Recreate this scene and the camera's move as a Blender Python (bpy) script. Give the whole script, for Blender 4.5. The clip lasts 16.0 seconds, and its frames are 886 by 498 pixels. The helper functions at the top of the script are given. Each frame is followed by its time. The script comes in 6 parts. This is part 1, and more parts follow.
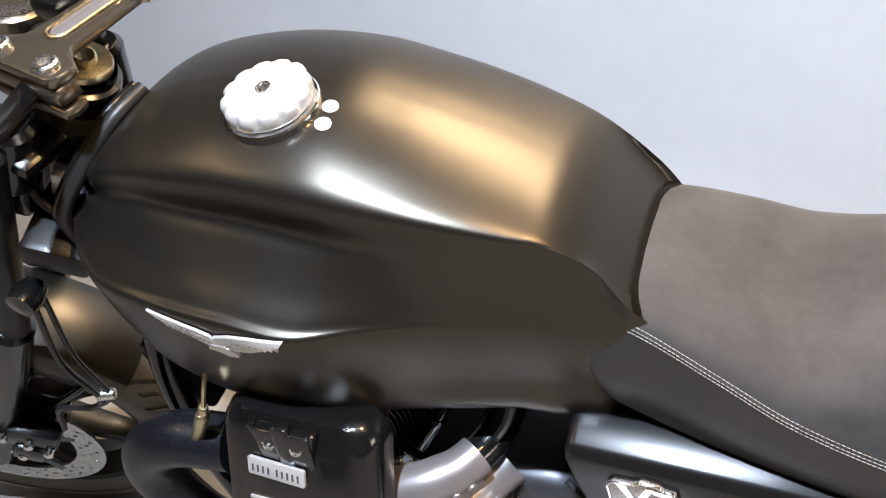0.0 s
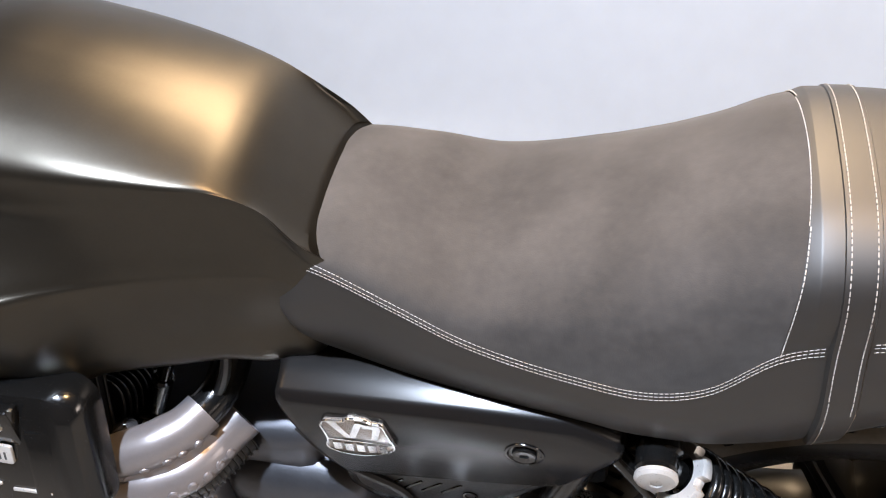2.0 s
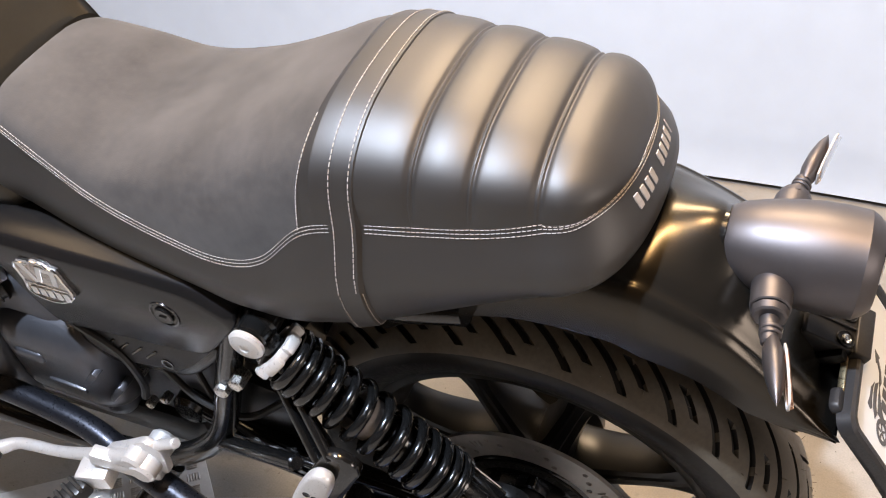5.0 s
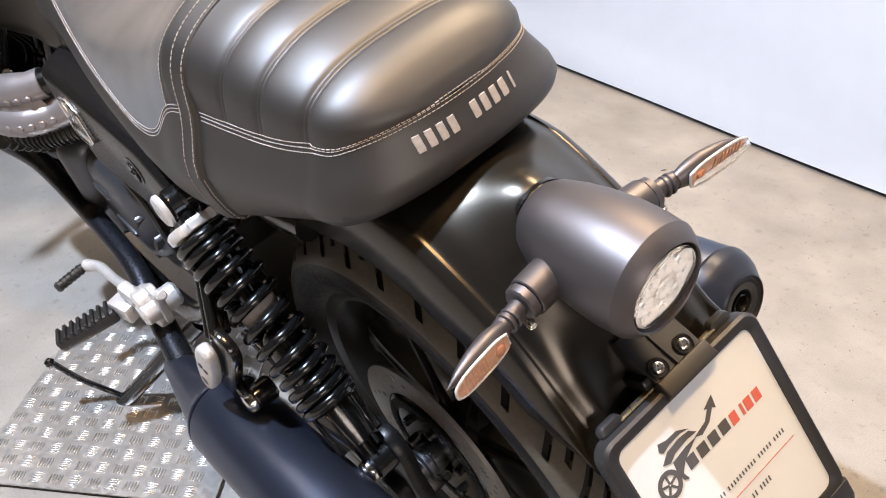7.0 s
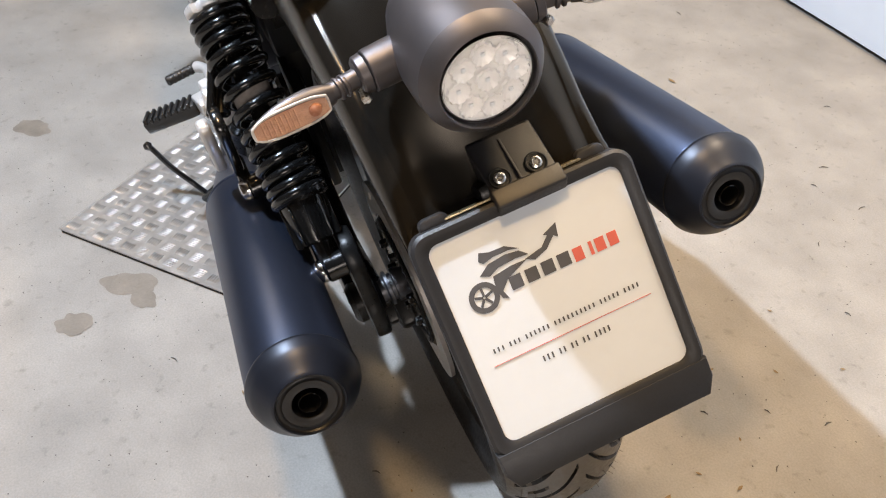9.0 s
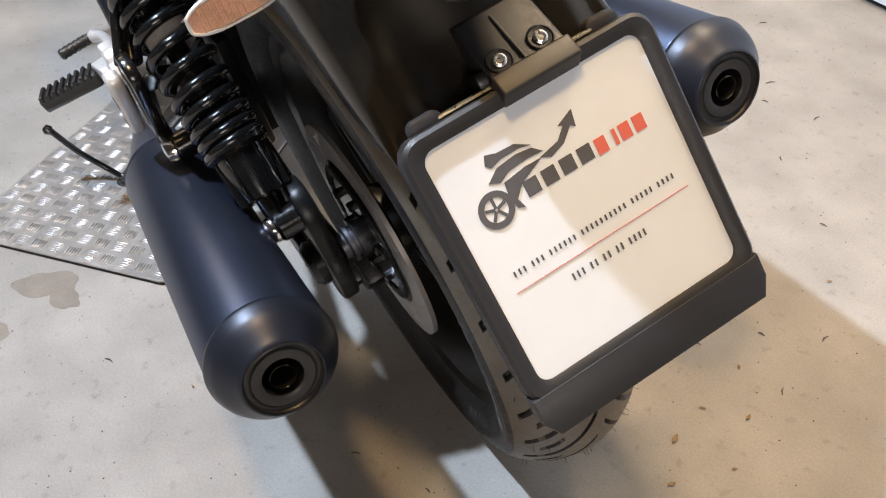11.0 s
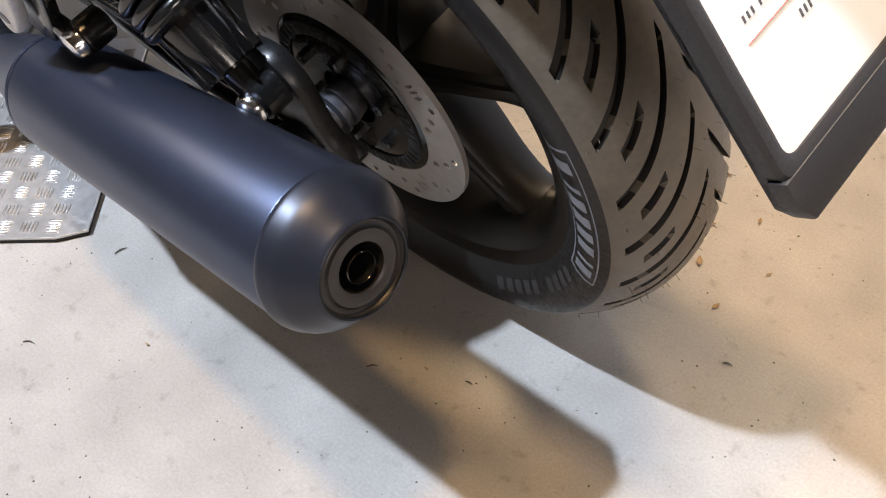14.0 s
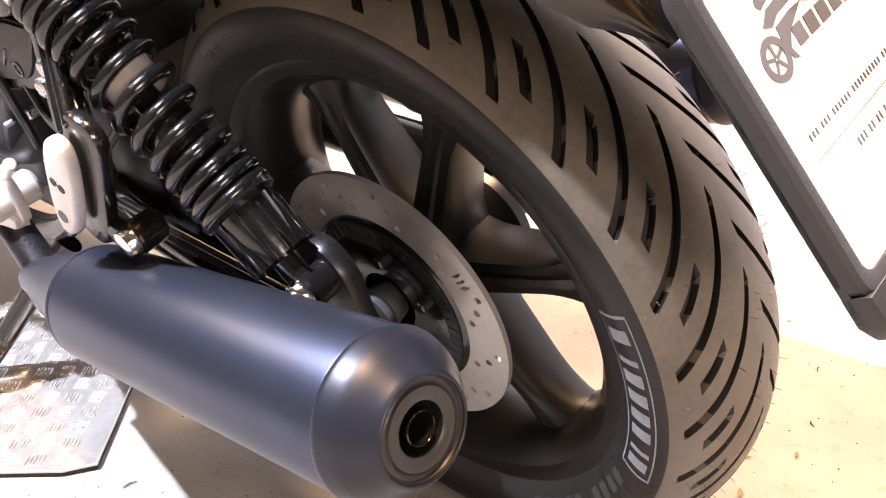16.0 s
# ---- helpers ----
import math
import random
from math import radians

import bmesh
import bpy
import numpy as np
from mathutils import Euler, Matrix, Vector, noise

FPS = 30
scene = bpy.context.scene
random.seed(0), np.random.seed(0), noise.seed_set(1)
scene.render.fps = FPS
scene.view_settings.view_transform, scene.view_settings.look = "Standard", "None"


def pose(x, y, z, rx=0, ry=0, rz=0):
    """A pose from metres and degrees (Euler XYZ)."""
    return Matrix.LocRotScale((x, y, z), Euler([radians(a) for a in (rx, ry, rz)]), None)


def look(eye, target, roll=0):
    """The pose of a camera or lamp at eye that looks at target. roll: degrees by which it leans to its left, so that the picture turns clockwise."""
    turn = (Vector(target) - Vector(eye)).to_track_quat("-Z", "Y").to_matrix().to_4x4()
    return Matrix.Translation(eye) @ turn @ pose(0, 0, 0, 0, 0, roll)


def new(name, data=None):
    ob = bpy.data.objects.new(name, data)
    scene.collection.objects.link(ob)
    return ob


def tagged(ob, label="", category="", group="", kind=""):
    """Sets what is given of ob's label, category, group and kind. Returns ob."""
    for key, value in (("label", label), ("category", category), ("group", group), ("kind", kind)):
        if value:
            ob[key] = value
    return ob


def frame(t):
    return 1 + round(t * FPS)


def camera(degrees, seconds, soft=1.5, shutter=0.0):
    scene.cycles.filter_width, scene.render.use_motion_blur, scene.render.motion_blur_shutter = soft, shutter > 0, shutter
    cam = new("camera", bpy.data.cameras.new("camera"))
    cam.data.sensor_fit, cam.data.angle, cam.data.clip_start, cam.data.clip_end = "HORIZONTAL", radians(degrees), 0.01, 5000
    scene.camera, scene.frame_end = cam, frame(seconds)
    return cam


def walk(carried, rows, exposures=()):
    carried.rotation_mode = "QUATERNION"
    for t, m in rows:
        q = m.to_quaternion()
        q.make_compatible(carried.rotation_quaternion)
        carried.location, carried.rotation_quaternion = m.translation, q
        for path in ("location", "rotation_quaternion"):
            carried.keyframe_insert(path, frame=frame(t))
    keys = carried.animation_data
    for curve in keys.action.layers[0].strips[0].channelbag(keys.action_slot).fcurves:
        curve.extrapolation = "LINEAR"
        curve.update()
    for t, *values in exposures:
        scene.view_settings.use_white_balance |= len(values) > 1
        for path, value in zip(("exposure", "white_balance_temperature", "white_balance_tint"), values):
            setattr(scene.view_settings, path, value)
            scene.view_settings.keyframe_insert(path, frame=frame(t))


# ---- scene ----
cam = camera(52.5, 16.0, soft=1.1)

PATH = [
    (0, (-0.429, -0.937, 1.231), (-1.122, 0.641, 0.216), -4.6),
    (0.5, (-0.401, -0.925, 1.221), (-1.056, 0.655, 0.184), -4.8),
    (1, (-0.359, -0.912, 1.216), (-0.945, 0.685, 0.166), -4.9),
    (1.5, (-0.311, -0.908, 1.206), (-0.822, 0.711, 0.148), -5.0),
    (2, (-0.259, -0.907, 1.2), (-0.689, 0.717, 0.115), -4.9),
    (2.5, (-0.203, -0.914, 1.194), (-0.578, 0.721, 0.105), -4.7),
    (3, (-0.145, -0.938, 1.193), (-0.491, 0.708, 0.111), -4.6),
    (3.5, (-0.069, -0.967, 1.188), (-0.413, 0.694, 0.127), -4.1),
    (4, (0.001, -0.961, 1.172), (-0.371, 0.699, 0.12), -2.9),
    (4.2, (0.046, -0.943, 1.159), (-0.377, 0.706, 0.11), -2.6),
    (6.3, (0.5, -0.792, 1.121), (-0.616, 0.458, 0.029), -0.3),
    (6.5, (0.529, -0.749, 1.118), (-0.635, 0.454, 0.023), -0.3),
    (7, (0.581, -0.639, 1.093), (-0.678, 0.436, -0.029), -0.1),
    (7.5, (0.627, -0.568, 1.07), (-0.688, 0.389, -0.094), 0.3),
    (8, (0.704, -0.507, 1.067), (-0.69, 0.261, -0.145), 0.2),
    (8.5, (0.764, -0.458, 1.04), (-0.668, 0.168, -0.208), 1.3),
    (9, (0.784, -0.429, 1.013), (-0.649, 0.163, -0.251), 2.0),
    (9.5, (0.777, -0.414, 0.982), (-0.649, 0.173, -0.291), 1.8),
    (9.7, (0.77, -0.412, 0.964), (-0.655, 0.172, -0.312), 1.5),
    (11.8, (0.648, -0.48, 0.855), (-0.597, 0.363, -0.464), -1.3),
    (12, (0.635, -0.487, 0.839), (-0.585, 0.361, -0.5), -1.6),
    (12.5, (0.604, -0.508, 0.819), (-0.537, 0.38, -0.563), -2.1),
    (13, (0.565, -0.536, 0.8), (-0.508, 0.379, -0.618), -2.5),
    (13.5, (0.535, -0.548, 0.783), (-0.486, 0.4, -0.652), -2.8),
    (14, (0.515, -0.563, 0.758), (-0.469, 0.426, -0.675), -2.8),
    (14.5, (0.505, -0.583, 0.747), (-0.498, 0.469, -0.628), -2.4),
    (15, (0.525, -0.605, 0.739), (-0.545, 0.534, -0.509), -2.1),
    (15.5, (0.524, -0.612, 0.719), (-0.627, 0.622, -0.353), -1.7),
    (16, (0.514, -0.635, 0.681), (-0.707, 0.68, -0.201), -1.4),
]
EXPOSURES = [(0.0, 0.57, 6800, 15), (2.0, 0.61, 6900, 17), (4.2, 0.67, 6950, 18), (6.5, 0.81, 6800, 18), (9.0, 0.60, 6700, 14), (9.7, 0.58, 6650, 14), (11.8, 0.69, 6600, 15), (14.0, 0.99, 6750, 17), (15.0, 1.38, 6950, 19), (15.5, 1.73, 7200, 23), (16.0, 2.05, 7400, 27)]
walk(cam, [(t, look(eye, aim, roll)) for t, eye, aim, roll in PATH], EXPOSURES)

from mathutils.bvhtree import BVHTree

# ---- light ----
def area_lamp(name, eye, aim, sx, sy, watts, colour):
    data = bpy.data.lights.new(name, "AREA")
    data.shape, data.size, data.size_y, data.energy, data.color = "RECTANGLE", sx, sy, watts, colour
    ob = new(name, data)
    ob.matrix_world = look(eye, aim)
    return ob


world = bpy.data.worlds.new("world")
scene.world = world
world.use_nodes = True
world.node_tree.nodes["Background"].inputs[0].default_value = (0.8, 0.7, 0.55, 1)
world.node_tree.nodes["Background"].inputs[1].default_value = 0.02
area_lamp("cool_lamp", (-0.60, -1.22, 2.75), (0.1, -0.2, 0.3), 0.10, 0.06, 104, (0.65, 0.81, 1.0))
area_lamp("warm_lamp_right", (-0.20, 0.76, 2.95), (-0.20, -0.6, 0.0), 1.10, 0.38, 53, (1.0, 0.78, 0.50))
area_lamp("warm_lamp_middle", (0.35, -0.68, 2.95), (0.1, -0.4, 0.0), 0.26, 0.18, 30, (1.0, 0.66, 0.31))
# Unseen fill, added to whiten the card and lift the rear tyre.
area_lamp("neutral_rear_fill", (3.2, -1.1, 1.35), (0.3, -0.1, 0.55), 1.2, 0.8, 19, (1.0, 0.92, 0.84))
# Unseen weak fill, added to lift the front and left.
area_lamp("warm_front_fill", (-2.6, -1.3, 2.95), (-0.4, -0.3, 0.2), 1.4, 0.6, 10, (1.0, 0.76, 0.46))


# ---- materials ----
def mat(name, colour, rough=0.5, metal=0.0, vary=0.12, scale=30.0, bump=0.0, bump_scale=300.0, coat=0.0, rough_vary=0.1, sheen=0.0, coat_rough=0.15, spec=0.5):
    """A plain surface with mottling at two scales, uneven gloss and a fine relief. Scales are per metre."""
    m = bpy.data.materials.new(name)
    m.use_nodes = True
    nt = m.node_tree
    b = nt.nodes["Principled BSDF"]
    co = nt.nodes.new("ShaderNodeTexCoord")
    n1, n2 = nt.nodes.new("ShaderNodeTexNoise"), nt.nodes.new("ShaderNodeTexNoise")
    n1.inputs["Scale"].default_value, n1.inputs["Detail"].default_value = scale, 6
    n2.inputs["Scale"].default_value, n2.inputs["Detail"].default_value = scale * 9, 4
    add = nt.nodes.new("ShaderNodeMath")
    add.operation = "MULTIPLY_ADD"
    add.inputs[1].default_value = 0.6
    sc = nt.nodes.new("ShaderNodeMath")
    sc.operation = "MULTIPLY"
    sc.inputs[1].default_value = 0.4
    ramp = nt.nodes.new("ShaderNodeMapRange")
    ramp.inputs[1].default_value, ramp.inputs[2].default_value = 0.3, 0.7
    ramp.inputs[3].default_value, ramp.inputs[4].default_value = 1 - vary, 1 + vary
    mix = nt.nodes.new("ShaderNodeVectorMath")
    mix.operation = "SCALE"
    mix.inputs[0].default_value = colour
    rr = nt.nodes.new("ShaderNodeMapRange")
    rr.inputs[1].default_value, rr.inputs[2].default_value = 0.3, 0.7
    rr.inputs[3].default_value, rr.inputs[4].default_value = max(0.02, rough - rough_vary), min(1.0, rough + rough_vary)
    k = nt.links.new
    k(co.outputs["Object"], n1.inputs["Vector"]), k(co.outputs["Object"], n2.inputs["Vector"])
    k(n1.outputs["Fac"], add.inputs[0]), k(n2.outputs["Fac"], sc.inputs[0]), k(sc.outputs[0], add.inputs[2])
    k(add.outputs[0], ramp.inputs[0]), k(ramp.outputs[0], mix.inputs["Scale"]), k(mix.outputs[0], b.inputs["Base Color"])
    k(n2.outputs["Fac"], rr.inputs[0]), k(rr.outputs[0], b.inputs["Roughness"])
    b.inputs["Metallic"].default_value = metal
    b.inputs["Coat Weight"].default_value, b.inputs["Coat Roughness"].default_value = coat, coat_rough
    b.inputs["Sheen Weight"].default_value = sheen
    b.inputs["Specular IOR Level"].default_value = spec
    if bump:
        n3, bp = nt.nodes.new("ShaderNodeTexNoise"), nt.nodes.new("ShaderNodeBump")
        n3.inputs["Scale"].default_value, n3.inputs["Detail"].default_value = bump_scale, 5
        bp.inputs["Strength"].default_value, bp.inputs["Distance"].default_value = 1.0, bump
        k(co.outputs["Object"], n3.inputs["Vector"]), k(n3.outputs["Fac"], bp.inputs["Height"]), k(bp.outputs[0], b.inputs["Normal"])
    return m


TANK = mat("satin_black_paint", (0.058, 0.052, 0.0425), 0.315, 0.85, 0.06, 40, 0.00001, 1800, rough_vary=0.02)
PANEL = mat("matt_black_plastic", (0.008, 0.0072, 0.007), 0.26, 0.0, 0.1, 60, 0.000008, 900, rough_vary=0.01, spec=0.38)
SUEDE = mat("grey_suede", (0.041, 0.037, 0.0350), 0.92, 0, 0.55, 12, 0.00012, 700, sheen=0.14)
LEATHER = mat("black_vinyl", (0.0145, 0.0125, 0.0112), 0.50, 0, 0.12, 30, 0.000014, 1200, rough_vary=0.012, spec=0.85)
THREAD = mat("pale_thread", (0.46, 0.43, 0.40), 0.7, 0, 0.15, 200)
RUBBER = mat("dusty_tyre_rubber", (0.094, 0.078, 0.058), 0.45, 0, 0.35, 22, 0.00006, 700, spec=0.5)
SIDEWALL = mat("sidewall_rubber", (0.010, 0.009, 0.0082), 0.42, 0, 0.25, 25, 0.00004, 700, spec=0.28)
BLACK = mat("gloss_black_steel", (0.005, 0.005, 0.005), 0.18, 0.0, 0.1, 50, coat=0.2)
BLACK2 = mat("dull_black_steel", (0.006, 0.006, 0.006), 0.36, 0.0, 0.2, 50, 0.00002, 700, spec=0.3)
WHEEL = mat("satin_black_wheel_paint", (0.008, 0.0075, 0.007), 0.32, 0.0, 0.08, 30, rough_vary=0.02, spec=0.34)
EXHAUST = mat("dark_blue_grey_ceramic_coat", (0.054, 0.067, 0.104), 0.33, 0.85, 0.06, 30, rough_vary=0.015)
GUNMETAL = mat("gunmetal_paint", (0.108, 0.100, 0.104), 0.46, 0.85, 0.05, 40, rough_vary=0.02)
CASTING = mat("grey_cast_alloy", (0.095, 0.097, 0.108), 0.40, 0.75, 0.12, 40, 0.00003, 700)
STEEL = mat("brushed_steel", (0.62, 0.60, 0.57), 0.3, 1.0, 0.12, 60)
CHROME = mat("bright_chrome", (0.75, 0.75, 0.75), 0.14, 1.0, 0.05, 80)
ALLOY = mat("pale_machined_alloy", (0.60, 0.59, 0.58), 0.36, 0.45, 0.08, 60, 0.00001, 900)
WHITE = mat("white_card", (0.67, 0.71, 0.745), 0.55, 0, 0.03, 8)
DISC = mat("brake_disc_steel", (0.44, 0.415, 0.385), 0.38, 0.8, 0.12, 70)
LETTER = mat("pale_grey_lettering", (0.30, 0.275, 0.26), 0.7, 0, 0.2, 220)
PLATE_BLACK = mat("grey_black_plastic", (0.014, 0.014, 0.0155), 0.5, 0, 0.1, 60, 0.00003, 900)
RED = mat("red_ink", (0.62, 0.13, 0.09), 0.6, 0, 0.08, 90)
INK = mat("dark_ink", (0.075, 0.075, 0.08), 0.6, 0, 0.15, 90)
AMBER = mat("amber_reflector", (0.34, 0.15, 0.09), 0.25, 0, 0.2, 120)
PEACH = mat("peach_reflector", (0.47, 0.27, 0.18), 0.30, 0.2, 0.15, 160)
BRASS = mat("yellowed_zinc", (0.62, 0.52, 0.33), 0.32, 1.0, 0.1, 80)
DARK_THREAD = mat("dull_grey_thread", (0.36, 0.33, 0.30), 0.7, 0, 0.2, 200)
CABLE = mat("black_cable_sheath", (0.015, 0.015, 0.015), 0.4, 0, 0.15, 80)


def glass(name, colour, rough=0.05, ior=1.45):
    m = bpy.data.materials.new(name)
    m.use_nodes = True
    b = m.node_tree.nodes["Principled BSDF"]
    b.inputs["Base Color"].default_value = (*colour, 1)
    b.inputs["Transmission Weight"].default_value, b.inputs["Roughness"].default_value, b.inputs["IOR"].default_value = 1.0, rough, ior
    return m


CLEAR = glass("clear_lens", (0.97, 0.97, 0.97), 0.04, 1.25)


def concrete():
    """Worn concrete floor: pale cement with fine dark grains, soft patches and darker oil marks of uneven outline."""
    m = mat("worn_concrete", (0.295, 0.276, 0.250), 0.80, 0, 0.10, 2.2, 0.00005, 700)
    nt = m.node_tree
    b = nt.nodes["Principled BSDF"]
    base = b.inputs["Base Color"].links[0].from_socket
    co = nt.nodes.new("ShaderNodeTexCoord")
    grain = nt.nodes.new("ShaderNodeTexNoise")
    grain.inputs["Scale"].default_value, grain.inputs["Detail"].default_value = 330, 8
    r1 = nt.nodes.new("ShaderNodeMapRange")
    r1.inputs[1].default_value, r1.inputs[2].default_value, r1.inputs[3].default_value, r1.inputs[4].default_value = 0.32, 0.68, 0.90, 1.08
    blot = nt.nodes.new("ShaderNodeTexNoise")
    blot.inputs["Scale"].default_value, blot.inputs["Detail"].default_value = 7, 9
    r2 = nt.nodes.new("ShaderNodeMapRange")
    r2.inputs[1].default_value, r2.inputs[2].default_value, r2.inputs[3].default_value, r2.inputs[4].default_value = 0.28, 0.72, 0.78, 1.10
    s1, s2 = nt.nodes.new("ShaderNodeVectorMath"), nt.nodes.new("ShaderNodeVectorMath")
    s1.operation = s2.operation = "SCALE"
    k = nt.links.new
    k(co.outputs["Object"], grain.inputs["Vector"]), k(co.outputs["Object"], blot.inputs["Vector"])
    k(grain.outputs["Fac"], r1.inputs[0]), k(blot.outputs["Fac"], r2.inputs[0])
    k(base, s1.inputs[0]), k(r1.outputs[0], s1.inputs["Scale"]), k(s1.outputs[0], s2.inputs[0]), k(r2.outputs[0], s2.inputs["Scale"])
    speck = nt.nodes.new("ShaderNodeTexNoise")
    speck.inputs["Scale"].default_value, speck.inputs["Detail"].default_value = 48, 9
    r3 = nt.nodes.new("ShaderNodeMapRange")
    r3.inputs[1].default_value, r3.inputs[2].default_value, r3.inputs[3].default_value, r3.inputs[4].default_value = 0.26, 0.40, 0.78, 1.0
    s3 = nt.nodes.new("ShaderNodeVectorMath")
    s3.operation = "SCALE"
    k(co.outputs["Object"], speck.inputs["Vector"]), k(speck.outputs["Fac"], r3.inputs[0])
    k(s2.outputs[0], s3.inputs[0]), k(r3.outputs[0], s3.inputs["Scale"]), k(s3.outputs[0], b.inputs["Base Color"])
    return m


CONCRETE = concrete()
SHEET = mat("pale_blue_white_sheet", (0.52, 0.595, 0.70), 0.55, 0, 0.05, 1.5, 0.004, 2.5)
PAINT = mat("brown_grey_wall_paint", (0.075, 0.064, 0.052), 0.8, 0, 0.08, 2)
CEILING = mat("dull_tan_ceiling_paint", (0.09, 0.073, 0.054), 0.85, 0, 0.06, 2)
TREAD = mat("aluminium_tread_plate", (0.50, 0.485, 0.465), 0.38, 0.70, 0.16, 12, 0.00006, 400)
STAIN = mat("oil_stained_concrete", (0.192, 0.166, 0.136), 0.6, 0, 0.25, 25, 0.0003, 160)


# ---- mesh tools ----
def spline(pts, n):
    """n points evenly spread in parameter along a Catmull-Rom curve through pts (tuples of any length)."""
    p = np.array(pts, float)
    p = np.vstack([2 * p[0] - p[1], p, 2 * p[-1] - p[-2]])
    out = []
    for t in np.linspace(0, len(p) - 3 - 1e-9, n):
        i = int(t)
        f = t - i
        a, b, c, d = p[i : i + 4]
        out.append(0.5 * (2 * b + (c - a) * f + (2 * a - 5 * b + 4 * c - d) * f * f + (3 * b - a - 3 * c + d) * f**3))
    return np.array(out)


def table(x, xs, rows):
    """Smooth values at x from a table of rows at xs (monotone piecewise cubic)."""
    xs, rows = np.array(xs, float), np.array(rows, float)
    h = np.diff(xs)[:, None]
    s = np.diff(rows, axis=0) / h
    m = np.vstack([s[:1], (s[:-1] + s[1:]) / 2, s[-1:]])
    flat = s[:-1] * s[1:] <= 0
    m[1:-1][flat] = 0
    i = int(np.clip(np.searchsorted(xs, x) - 1, 0, len(xs) - 2))
    t, d = (x - xs[i]) / (xs[i + 1] - xs[i]), xs[i + 1] - xs[i]
    return (2 * t**3 - 3 * t**2 + 1) * rows[i] + (t**3 - 2 * t**2 + t) * d * m[i] + (3 * t**2 - 2 * t**3) * rows[i + 1] + (t**3 - t**2) * d * m[i + 1]


def mesh(name, verts, faces, material, smooth=True):
    me = bpy.data.meshes.new(name)
    me.from_pydata([tuple(map(float, v)) for v in verts], [], faces)
    me.materials.append(material)
    if smooth:
        me.polygons.foreach_set("use_smooth", [True] * len(me.polygons))
    me.update()
    return me


def part(name, data, material=None, parent=None, label="", m=None, sharp=38):
    """Links a bmesh or a (verts, faces) pair as one mesh object under a thing or a part."""
    smooth = True
    if isinstance(data, bmesh.types.BMesh):
        me = bpy.data.meshes.new(name)
        data.normal_update()
        data.to_mesh(me)
        data.free()
        me.materials.append(material)
    else:
        me = mesh(name, data[0], data[1], material, data[2] if len(data) > 2 else True)
    if m is not None:
        me.transform(m)
    if sharp:
        me.set_sharp_from_angle(angle=radians(sharp))
    ob = new(name, me)
    ob.parent = parent
    return tagged(ob, label) if label else ob


def join(*pieces):
    verts, faces = [], []
    for p in pieces:
        k = len(verts)
        verts += [tuple(v) for v in p[0]]
        faces += [tuple(i + k for i in f) for f in p[1]]
    return verts, faces


def moved(piece, m):
    return [tuple(m @ Vector(v)) for v in piece[0]], piece[1]


def grid(rows, close=False, caps=False, ring=False):
    """A quad sheet through rows of points. close: each row is a loop; ring: the last row meets the first; caps: ends filled."""
    n, w = len(rows), len(rows[0])
    verts = [tuple(p) for r in rows for p in r]
    faces = []
    for i in range(n if ring else n - 1):
        for j in range(w if close else w - 1):
            a, b = i * w + j, i * w + (j + 1) % w
            c, d = (i + 1) % n * w + (j + 1) % w, (i + 1) % n * w + j
            faces.append((a, b, c, d))
    if caps:
        faces.append(tuple(range(w))[::-1])
        faces.append(tuple((n - 1) * w + j for j in range(w)))
    return verts, faces


def basis(axis):
    z = Vector(axis).normalized()
    x = z.orthogonal().normalized()
    return x, z.cross(x), z


def lathe(profile, origin, axis, n=40):
    """Turns (distance along axis, radius) pairs round an axis."""
    x, y, z = basis(axis)
    o = Vector(origin)
    rows = [[o + z * d + (x * math.cos(a) + y * math.sin(a)) * max(r, 1e-5) for a in (2 * math.pi * k / n for k in range(n))] for d, r in profile]
    return grid(rows, close=True)


def rod(a, b, r, r2=None, n=20, bevel=0.12):
    """A round bar from a to b with softened ends."""
    a, b = Vector(a), Vector(b)
    l, r2 = (b - a).length, r if r2 is None else r2
    e = min(bevel * min(r, r2) * 2, l / 4)
    return lathe([(0, 0), (0, r - e), (e, r), (l - e, r2), (l, r2 - e), (l, 0)], a, b - a, n)


def tube(path, r, n=12, steps=40, ends=True):
    """A bent pipe along a curve through path; r a radius or a list of radii along it."""
    pts = [Vector(p) for p in spline(path, steps)]
    rs = np.interp(np.linspace(0, 1, steps), np.linspace(0, 1, len(r)), r) if isinstance(r, (list, tuple)) else [r] * steps
    t0 = (pts[1] - pts[0]).normalized()
    x = t0.orthogonal().normalized()
    rows = []
    for i, p in enumerate(pts):
        t = (pts[min(i + 1, steps - 1)] - pts[max(i - 1, 0)]).normalized()
        x = (x - t * x.dot(t)).normalized()
        y = t.cross(x)
        rows.append([p + (x * math.cos(a) + y * math.sin(a)) * rs[i] for a in (2 * math.pi * k / n for k in range(n))])
    return grid(rows, close=True, caps=ends)


def block(sx, sy, sz, m, bevel=0.002, segments=2):
    """A box with rounded edges, centred, at the pose m."""
    bm = bmesh.new()
    bmesh.ops.create_cube(bm, size=1)
    bmesh.ops.scale(bm, vec=(sx, sy, sz), verts=bm.verts)
    if bevel:
        bmesh.ops.bevel(bm, geom=bm.edges[:], offset=bevel, segments=segments, profile=0.5, affect="EDGES")
    bmesh.ops.transform(bm, matrix=m, verts=bm.verts)
    out = [tuple(v.co) for v in bm.verts], [tuple(v.index for v in f.verts) for f in bm.faces]
    bm.free()
    return out


